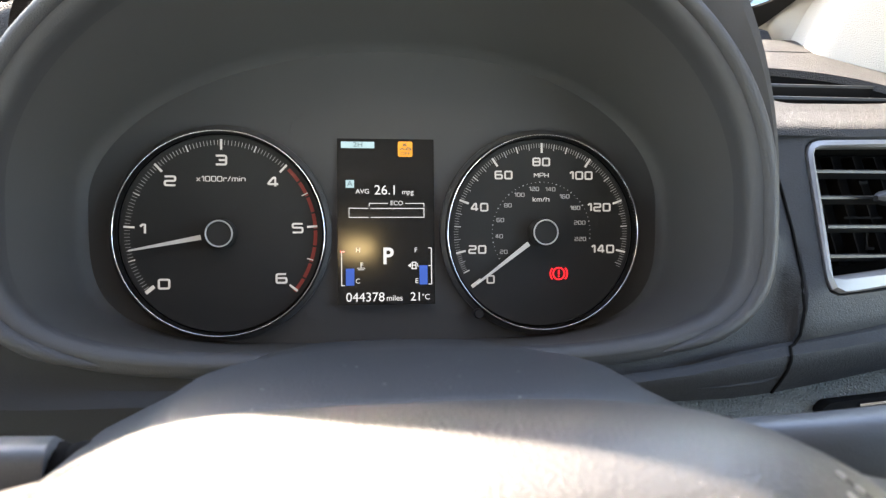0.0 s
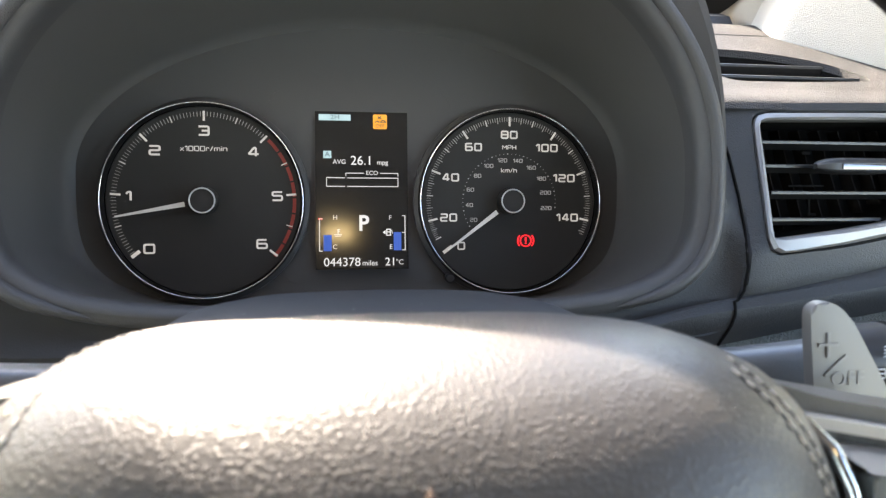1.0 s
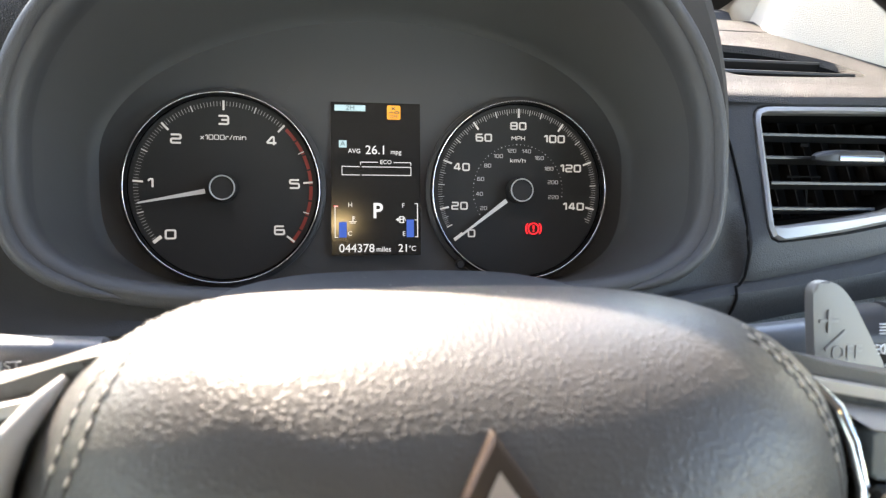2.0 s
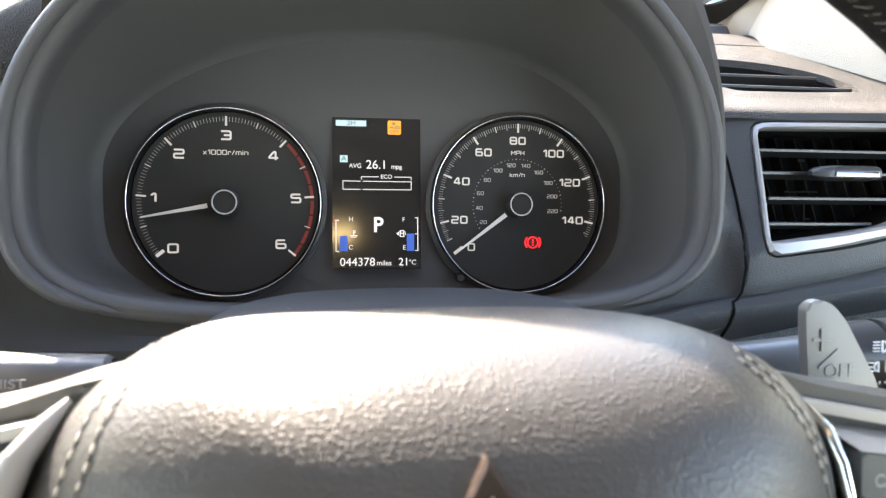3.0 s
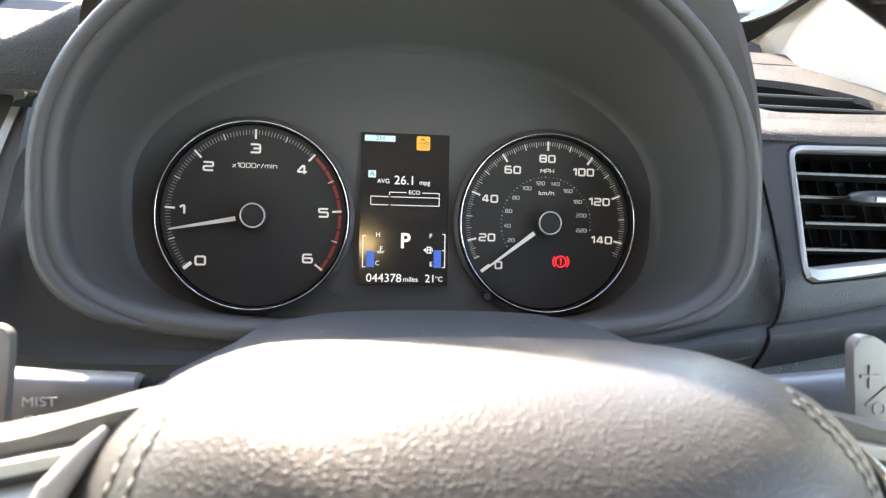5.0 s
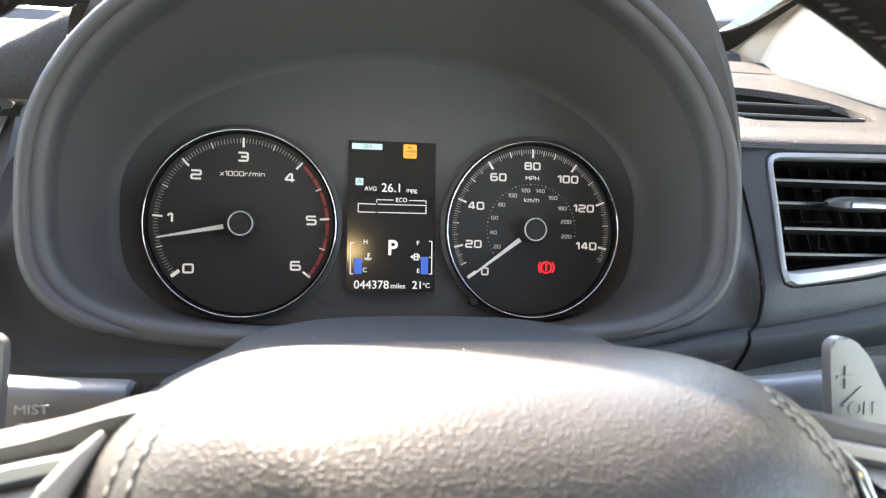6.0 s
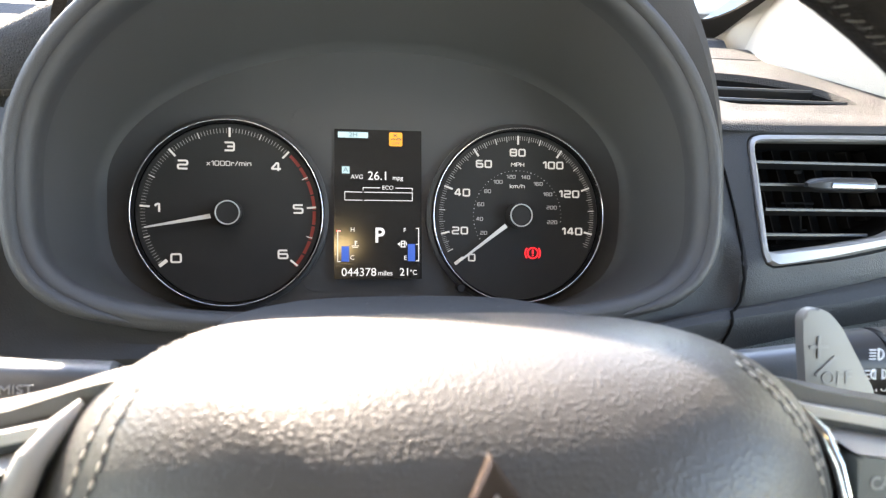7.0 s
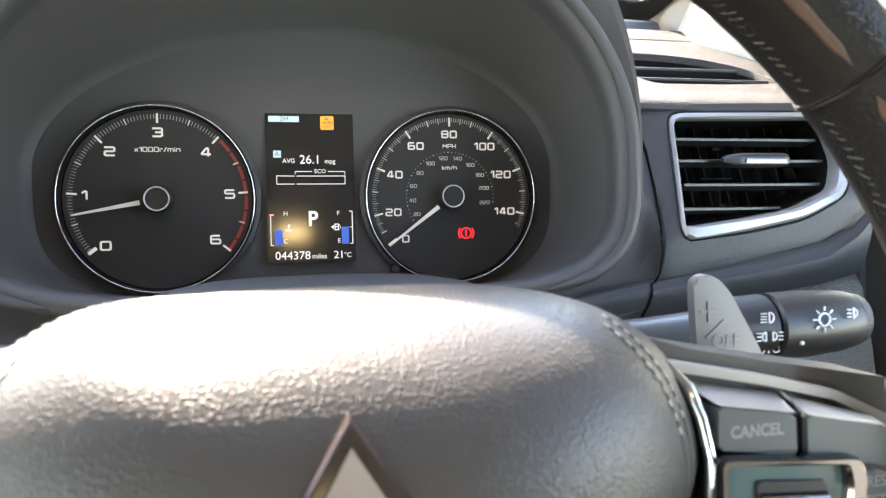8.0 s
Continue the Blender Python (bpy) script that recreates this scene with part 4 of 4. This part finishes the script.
thread = random.Random(5)
for k in range(-114, 115):
    a = radians(k)
    if abs(k) < 11 or abs(abs(k) - 50) < 2:
        continue
    for b0, b1 in ((173, 188), (257, 265)):
        wob = [thread.uniform(-1, 1) for _ in range(5)]
        p, q = on_rim(a - 0.005 + 0.003 * wob[0], radians(b0 + 2 * wob[1])), on_rim(a + 0.010 + 0.004 * wob[2], radians(b1 + 3 * wob[3]))
        d = DASH.to_3x3() @ (q - p)
        st = hang(new("stitch", RIM_STITCH), rim)
        st.matrix_basis = Matrix.Translation(DASH @ ((p + q) / 2)) @ d.normalized().to_track_quat("X", "Z").to_matrix().to_4x4() @ Matrix.Diagonal((1.0 + 0.35 * wob[4], 1, 1, 1))
# uneven brown strips along the driver's side of the rim
for first, last in ((12, 48.5), (51.8, 78)):
    strip = []
    for n in range(41):
        a = radians(first + (last - first) * n / 40)
        fade = min(1.0, n / 2, (40 - n) / 2)
        w = 5.0 * fade * (1 + 0.3 * noise.noise(Vector((n * 0.35, 3.0, first)))) + 0.2
        mid = 231 + 2 * noise.noise(Vector((n * 0.2, 9.0, first)))
        strip.append([on_rim(a, radians(mid + w * v), RR + (0.0022 if abs(v) < 0.9 else 0.0)) for v in (-1, -0.6, -0.2, 0.2, 0.6, 1)])
    part("brown_strip", loft(strip, closed=False), BROWN, rim, "brown leather strip")
for a in (radians(50), radians(-50)):
    part("grip_seam", loft([[on_rim(a + da, 2 * math.pi * j / 40, r) for j in range(40)] for da, r in ((-0.006, RR - 0.001), (-0.004, RR + 0.003), (0.0, RR + 0.001), (0.004, RR + 0.004), (0.007, RR - 0.001))]), RIM_LEATHER, rim)

hub_half = [(0, -0.197), (0.12, -0.198), (0.2, -0.201), (0.27, -0.208), (0.33, -0.219), (0.385, -0.238), (0.440, -0.266), (0.484, -0.308), (0.514, -0.37), (0.530, -0.45), (0.48, -0.58), (0.36, -0.72), (0.2, -0.80)]
HC = (0.014, -0.48)
hub = polar(rounded([(x + 0.012, z) for x, z in hub_half] + [(0.012, -0.82)] + [(0.012 - 0.995 * x, z + float(np.interp(x, [0.2, 0.27, 0.33, 0.385, 0.45], [0.0, 0.005, 0.009, 0.006, 0.0]))) for x, z in hub_half[:0:-1]], 0.03), HC, 120)
HUB = [(0.88, -1.28), (0.95, -1.33), (0.985, -1.38), (1.0, -1.43), (1.0, -1.47)] + [(k, -1.47 - 0.305 * math.sqrt(1 - k * k)) for k in (0.998, 0.992, 0.98, 0.963, 0.94, 0.91, 0.87, 0.82, 0.76, 0.69, 0.6, 0.5, 0.36, 0.2, 0.06)]


def hub_at(q):
    """A place on the airbag cover: q in 0..120 round its outline, at a share of the outline's size."""
    return lambda k: (HC[0] + (q[0] - HC[0]) * k, float(np.interp(-k, [-h[0] for h in HUB[4:]], [h[1] for h in HUB[4:]])), HC[1] + (q[1] - HC[1]) * k)


cover = part("airbag_cover", loft([[(HC[0] + (x - HC[0]) * k, y, HC[1] + (z - HC[1]) * k) for x, z in hub] for k, y in HUB], caps=(True, True)), LEATHER, wheel, "grained black leather airbag cover")

# seam stitches: two rows on each shoulder of the cover
proto = bmesh.new()
bmesh.ops.create_icosphere(proto, subdivisions=1, radius=1.0, matrix=Matrix.Diagonal((0.0062 * U, 0.0022 * U, 0.0022 * U, 1)))
STITCH = finish("stitch", proto, THREAD, None)
LEFT_ROWS = (([17, 19, 20, 20.5, 21, 22.5, 23, 24, 25, 30, 38], [1.0, 0.999, 0.99, 0.972, 0.952, 0.922, 0.908, 0.894, 0.885, 0.87, 0.85]),
             ([17, 18, 18.5, 19, 19.5, 20.5, 21, 21.5, 22.5, 23, 24, 30, 38], [1.0, 0.994, 0.988, 0.978, 0.96, 0.931, 0.911, 0.9, 0.877, 0.86, 0.845, 0.82, 0.80]))
for inset, (around, share) in zip((0.0, 0.034), LEFT_ROWS):
    path = []
    for i, q in enumerate(hub):
        right = float(np.interp(i, [15, 18, 20, 22, 24, 30, 38], [1.0, 0.99, 0.945, 0.905, 0.88, 0.852, 0.835]))
        path.append(Vector(hub_at(q)(right - inset if i < 60 else float(np.interp(120 - i, around, share)))))
    for first, last in ((19, 38), (82, 104)):
        part("seam", tube([p + Vector((0, 0.0005, 0)) for p in path[first:last + 1]], 0.0019, n=8), SEAM, cover)
        walked, step = 0.0, 0.019
        for i in range(first, last):
            a, b = path[i], path[i + 1]
            length = (b - a).length
            while walked < length:
                if min(i, 120 - i) > 25 or i < 19:
                    break
                p = a.lerp(b, walked / length)
                d = (DASH.to_3x3() @ (b - a)).normalized()
                st = hang(new("stitch", STITCH), cover)
                st.matrix_basis = Matrix.Translation(DASH @ (p + Vector((0, -0.0012, 0.0012)))) @ d.to_track_quat("X", "Z").to_matrix().to_4x4()
                walked += step
            walked = max(0.0, walked - length)


def lay_back(bm):
    """Bends the badge's upper half back along the cover."""
    for v in bm.verts:
        v.co.y += max(0.0, v.co.z + 0.41) * 0.54
    return bm


badge = part("badge", lay_back(prism([(0.003, -0.308), (0.072, -0.405), (0.003, -0.52), (-0.066, -0.405)], -1.785, -1.745, 0.008, 3)), BADGE, cover, "dark-edged diamond badge")
part("badge_face", lay_back(prism([(0.003, -0.336), (0.050, -0.405), (0.003, -0.488), (-0.044, -0.405)], -1.790, -1.775, 0.003)), CHROME, badge, "polished silver badge face")

for side in (1, -1):
    lift = 0.0 if side == 1 else 0.009

    def mir(pts):
        return [(side * x, z + lift) for x, z in pts][::side]

    spoke = part("spoke", prism(mir(rounded([(0.38, -0.265), (0.45, -0.279), (0.526, -0.303), (0.672, -0.332), (0.90, -0.372), (0.90, -0.62), (0.38, -0.62)], 0.02)), -1.515, -1.40, 0.022, 4), SPOKE, wheel, "black grained spoke cover")
    part("silver_trim", prism(mir(rounded([(0.474, -0.313), (0.635, -0.344), (0.763, -0.376), (0.863, -0.423), (0.859, -0.440), (0.757, -0.390), (0.632, -0.359), (0.477, -0.328)], 0.008)), -1.545, -1.48, 0.006, 3), TRIM, spoke, "satin silver trim strip")
    part("switch_panel", prism(mir(rounded([(0.46, -0.326), (0.605, -0.355), (0.725, -0.386), (0.815, -0.428), (0.81, -0.62), (0.48, -0.62)], 0.01)), -1.535, -1.50, 0.004), PANEL, spoke)
    for slope in ([(0.497, -0.344), (0.657, -0.373), (0.645, -0.388), (0.522, -0.369)], [(0.670, -0.376), (0.826, -0.419), (0.800, -0.420), (0.666, -0.392)]):
        (ax, az), (bx, bz), (cx, cz), (dx, dz) = slope
        part("button_slope", loft([[(side * x, y, z + lift) for x, y, z in pair] for pair in (((ax, -1.530, az - 0.004), (bx, -1.530, bz - 0.004)), ((ax, -1.542, az), (bx, -1.542, bz)), ((dx, -1.600, dz), (cx, -1.600, cz)), ((dx, -1.57, dz - 0.004), (cx, -1.57, cz - 0.004)))], closed=False), KEY, spoke)
    part("chrome_line", tube([(side * x, y, z + lift) for x, y, z in ((0.663, -1.546, -0.372), (0.660, -1.574, -0.381), (0.656, -1.602, -0.391))], 0.0035, n=8), CHROME, spoke)
    key = part("cancel_button" if side == 1 else "switch_button", prism(mir(rounded([(0.522, -0.371), (0.645, -0.390), (0.648, -0.449), (0.522, -0.432)], 0.006)), -1.600, -1.535, 0.006), BUTTON, spoke)
    if side == 1:
        part("cancel_text", letters("CANCEL", 0.0238, 0.582, -0.409, -1.6005, 0.92, bold=0.0006, deep=0.001), FAINT, key)
    part("switch_button", prism(mir(rounded([(0.664, -0.393), (0.80, -0.418), (0.80, -0.478), (0.666, -0.452)], 0.006)), -1.600, -1.535, 0.006), BUTTON, spoke)
    part("divider", prism(mir([(0.650, -0.392), (0.661, -0.394), (0.663, -0.452), (0.652, -0.450)]), -1.592, -1.53), DUCT, spoke)
    fo = polar(rounded([(0.509, -0.436), (0.738, -0.453), (0.747, -0.478), (0.742, -0.60), (0.512, -0.60)], 0.014), (0.62, -0.52))
    fi = polar(rounded([(0.522, -0.449), (0.712, -0.463), (0.717, -0.49), (0.708, -0.585), (0.53, -0.585)], 0.008), (0.62, -0.52))
    part("chrome_frame", loft([[(side * x, y, z) for x, z in o] for o, y in ((fi, -1.60), (fi, -1.618), (grow(fi, (0.62, -0.52), 0.005), -1.624), (grow(fo, (0.62, -0.52), -0.004), -1.624), (fo, -1.616), (fo, -1.56))]), SMOKED, spoke, "chrome frame round the speed switch")
    sw = part("rocker_switch", prism([(side * x, z) for x, z in fi], -1.606, -1.56), ROCKER, spoke)
    part("rocker_slot", prism(mir(rounded([(0.573, -0.477), (0.686, -0.485), (0.688, -0.56), (0.576, -0.56)], 0.006)), -1.612, -1.60, 0.004), BLACK, sw)
    part("rocker_bar", tube([(side * x, -1.613, z) for x, z in ((0.578, -0.503), (0.582, -0.503), (0.684, -0.509), (0.688, -0.509))], [0.006, 0.0095, 0.0095, 0.006], n=20), SMOKED, sw, "bright metal rocker bar")
    if side == 1:
        panel_key = part("resume_button", prism(rounded([(0.752, -0.482), (0.808, -0.490), (0.808, -0.60), (0.752, -0.60)], 0.006), -1.600, -1.56, 0.005), BUTTON, spoke)
        part("resume_text", merge(letters("RES", 0.024, 0.781, -0.500, -1.6005, 0.92, deep=0.001), letters("SET", 0.024, 0.781, -0.529, -1.6005, 0.92, deep=0.001)), FAINT, panel_key)
    edge = ((0.448, -1.535, -0.292), (0.466, -1.555, -0.314), (0.486, -1.58, -0.345), (0.500, -1.59, -0.385), (0.508, -1.60, -0.44), (0.508, -1.60, -0.52), (0.498, -1.60, -0.60))
    if side == 1:
        part("chrome_edge", tube(edge, [0.003, 0.006, 0.009, 0.0095, 0.009, 0.009, 0.008]), EDGE, spoke, "curved chrome edge")
    else:
        part("satin_edge", tube([(-x, y + 0.012, z + 0.006) for x, y, z in edge], [0.005, 0.012, 0.017, 0.019, 0.019, 0.018, 0.015], flat=0.8, n=24), TRIM, spoke, "curved satin silver edge")

# ---- cab: pillar, windscreen, plain shell ----
pil = []
for k in range(70):
    y = 0.99 - k * 0.0185 if k < 60 else -0.12 - (k - 60) * 0.2
    edge_z = 1.035 + (0.92 - y) * 0.075
    b = top_z(max(y, -0.06)) - 0.012 if y > -0.1 else 0.42
    crease = float(np.interp(y, [0.30, 0.45, 0.53, 0.61, 0.67, 0.73, 0.78, 0.84, 0.96], [1.078, 1.070, 1.056, 1.028, 0.997, 0.955, 0.912, 0.862, 0.84]))
    if y < 0.30:
        crease = edge_z - 0.008
    crease = max(b, crease)
    row = [(1.812, y + 0.03, edge_z + 0.02)]
    for n in range(17):
        share = 1 - n / 15
        z = b + share * (crease - b) if share >= 0 else b - 0.08
        turn = 0.46 - 0.85 * (z - 0.85) - y
        row.append((1.868 - 0.11 * (crease - max(z, b)) + (-0.10 * turn if turn < 0 else 0.37 * turn * turn / (turn + 0.05)), y, z))
    pil.append(row)
part("trim_panel", loft(pil, closed=False), PILLAR, thing("pillar_right", "pale grained windscreen pillar trim in sunlight", "pillar trim", (1.9, 0, 0.5), kind="structure"), sharp=25)

scuttle = thing("windscreen_surround", "black windscreen edge band", "windscreen surround", (1.7, 0.9, 1.0), kind="structure")
border = [(-6.2, 1.45, 1.03, 0.20), (0.0, 1.40, 1.04, 0.20), (1.2, 1.28, 1.05, 0.16), (1.6, 1.16, 1.05, 0.16), (1.76, 1.05, 1.045, 0.13), (1.81, 0.94, 1.035, 0.075), (1.825, 0.82, 1.042, 0.042), (1.828, 0.6, 1.058, 0.010), (1.83, 0.2, 1.09, 0.008), (1.83, -0.6, 1.15, 0.008), (1.83, -2.0, 1.25, 0.008)]
for _ in range(2):
    border = [border[0]] + [tuple(a[k] * u + b[k] * (1 - u) for k in range(4)) for a, b in zip(border, border[1:]) for u in (0.75, 0.25)] + [border[-1]]
band = []
for i, (x, y, z, w) in enumerate(border):
    a, b = border[max(i - 1, 0)], border[min(i + 1, len(border) - 1)]
    run = Vector((b[0] - a[0], b[1] - a[1])).normalized()
    inward = Vector((run.y * w, -run.x * w, 0)) + Vector((0, 0, 0.35 * w))
    band.append([Vector((x, y, z)) + o for o in (Vector((0.015, -0.02, -0.012 - (0.55 + 5.5 * min(0.1, max(0.0, 1.80 - x))) * min(w, 0.13))), inward - Vector((0, 0, 0.006)), inward + Vector((0, 0, 0.004)), Vector((0.01, 0, 0.006)))])
part("edge_band", loft(band), FRIT, scuttle)
part("cowl_panel", loft([[(x, y, z) for x in (-6.2, 0.0, 1.0, 1.6, 1.80)] for y, z in ((0.78, 0.870), (0.82, 0.930), (0.88, 0.960), (0.96, 0.985), (1.06, 1.0), (1.5, 1.08))], closed=False), PANEL, scuttle, "dark grey cowl panel under the glass")
screen = part("windscreen", loft([[(x, y, z) for x in (-6.2, -4, -2, 0, 1.2, 1.81)] for y, z in ((1.40, 1.09), (0.0, 1.175), (-1.0, 1.255), (-2.0, 1.34))], closed=False), GLASS)
screen.visible_shadow = False
tagged(screen, "clear raked windscreen glass over the dash", "windscreen", kind="structure")

FLAT = Matrix()
door = thing("door_right", "dark grey plastic driver's door card beside the dash", "door card", (2.1, -1.0, -1.0), kind="structure")
part("card", loft([[(2.12, y, z), (2.06, y, z - 0.02), (2.03, y, z - 0.10), (2.03, y, z - 0.30), (1.98, y, z - 0.42), (1.98, y, z - 0.75), (2.04, y, z - 1.4)] for y, z in ((0.25, 0.20), (-0.2, 0.0), (-0.8, -0.28), (-1.6, -0.64), (-3.0, -1.28))], closed=False), DOOR, door)


def slab(name, x0, x1, y0, y1, z0, z1, mat, label, category):
    return tagged(part(name, box(x0, x1, y0, y1, z0, z1), mat, place=FLAT), label, category, kind="structure")


slab("roof", -1.25, 0.50, -1.75, -0.19, 1.66, 1.70, LINING, "plain pale roof lining over the cab", "roof lining")
# unseen; raised into the window opening to dim light on driver-facing surfaces
slab("wall_rear", -1.25, 0.50, -1.79, -1.75, 0.6, 1.48, CLOTH, "unseen plain rear wall, raised to cut the light from behind", "rear wall")
slab("wall_rear_header", -1.25, 0.50, -1.79, -1.75, 1.60, 1.70, CLOTH, "plain rear header over the window", "rear wall")
slab("floor", -1.25, 0.50, -1.75, 0.9, 0.58, 0.62, CLOTH, "plain dark carpeted cab floor", "floor")
slab("wall_right", 0.40, 0.48, -1.75, 0.30, 0.62, 1.10, DOOR, "dark grey plastic driver's door panel", "door panel")
# unseen blocker, added to keep bright window reflections off the wheel's chrome and switches
slab("right_rear_blocker", 0.40, 0.48, -1.75, -0.66, 1.103, 1.66, CLOTH, "unseen dark side wall added behind the door to block window light", "side wall")
slab("wall_left", -1.25, -1.21, -1.75, 0.6, 0.62, 1.22, CLOTH, "dark grey plastic passenger door panel", "door panel")
slab("wall_front", -1.25, 0.50, 0.60, 0.64, 0.62, 1.22, CLOTH, "plain dark bulkhead behind the dash", "bulkhead")

# unseen lamp, added only so the display mirrors a warm patch of glare
glare_lamp = thing("glare_lamp", "unseen warm lamp added under the lining for glare on the display", "roof lamp", (-0.018, -0.735, 1.66), place=FLAT)
part("housing", box(-0.085, 0.049, -0.785, -0.685, 1.648, 1.660, 0.004), LINING, glare_lamp, place=FLAT)
part("lens", box(-0.042, 0.006, -0.757, -0.713, 1.643, 1.6485, 0.002), GLARE, glare_lamp, "lit warm lens of the added glare lamp", place=FLAT)

# ---- outside ----
ground = bmesh.new()
bmesh.ops.create_grid(ground, x_segments=8, y_segments=8, size=400)
tagged(part("ground", ground, ASPHALT, place=FLAT), "grey asphalt car park reaching the horizon", "ground", kind="structure")


def parked_car(at, turn, label):
    """A white hatchback seen nose on: body, glasshouse, glazing, lamps and wheels."""
    car = new("parked_car")
    here = pose(*at, 0, 0, turn)
    car.location = here.translation
    tagged(car, label, "car", "parked cars")

    def piece(name, bm, mat, parent=car, lab=""):
        return part(name, bm, mat, parent, lab, place=here)

    def section(y, w, z0, z1, soft=3.2, n=28):
        zc, h = (z0 + z1) / 2, (z1 - z0) / 2
        return [(w * math.copysign(abs(math.cos(a)) ** (2 / soft), math.cos(a)), y, zc + h * math.copysign(abs(math.sin(a)) ** (2 / soft), math.sin(a))) for a in [2 * math.pi * k / n for k in range(n)]]

    piece("body", loft([section(y, w, z0, z1) for y, w, z0, z1 in ((0.0, 0.62, 0.34, 0.60), (0.08, 0.76, 0.28, 0.70), (0.3, 0.84, 0.24, 0.80), (0.7, 0.87, 0.22, 0.90), (1.05, 0.88, 0.22, 0.97), (1.6, 0.89, 0.22, 1.0), (3.2, 0.89, 0.22, 1.03), (3.9, 0.85, 0.26, 1.02), (4.2, 0.74, 0.34, 0.95))], caps=(True, True)), CAR_WHITE)
    piece("roof", loft([section(y, w, 0.9, z1, 4.0) for y, w, z1 in ((1.0, 0.76, 0.98), (1.35, 0.72, 1.20), (1.75, 0.67, 1.42), (2.1, 0.64, 1.49), (2.9, 0.64, 1.49), (3.5, 0.66, 1.38), (3.95, 0.70, 1.0))], caps=(True, True)), CAR_WHITE)
    piece("windscreen", loft([[(x, y - 0.02, z + 0.012) for x in (-w, -w / 2, 0, w / 2, w)] for y, z, w in ((1.02, 0.995, 0.70), (1.35, 1.195, 0.66), (1.70, 1.39, 0.60))], closed=False), CAR_GLASS, lab="windscreen with pale sky reflection in its colour")
    for s in (-1, 1):
        piece("side_window", loft([[(s * (w + 0.012), y, z) for y in ys] for ys, z, w in (((1.35, 1.9, 2.6, 3.5), 1.04, 0.745), ((1.85, 2.1, 2.6, 3.2), 1.40, 0.668))], closed=False), CAR_GLASS)
        piece("headlight", box(s * 0.66 - 0.15, s * 0.66 + 0.15, 0.05, 0.3, 0.60, 0.74, 0.04), CAR_GLASS)
        for y in (0.75, 3.35):
            tyre = piece("wheel", tube([(s * 0.70, y, 0.32), (s * 0.72, y, 0.32), (s * 0.87, y, 0.32), (s * 0.895, y, 0.32)], [0.28, 0.315, 0.315, 0.27], n=28), TYRE)
            piece("rim", tube([(s * 0.89, y, 0.32), (s * 0.905, y, 0.32)], [0.21, 0.19], n=20), SILVER, tyre)
    return car


parked_car((3.15, 4.0, 0.0), 6.0, "white parked hatchback with a pale sky reflection coloured into its windscreen")
parked_car((6.5, 9.4, 0.0), 10.0, "white hatchback parked behind another car")
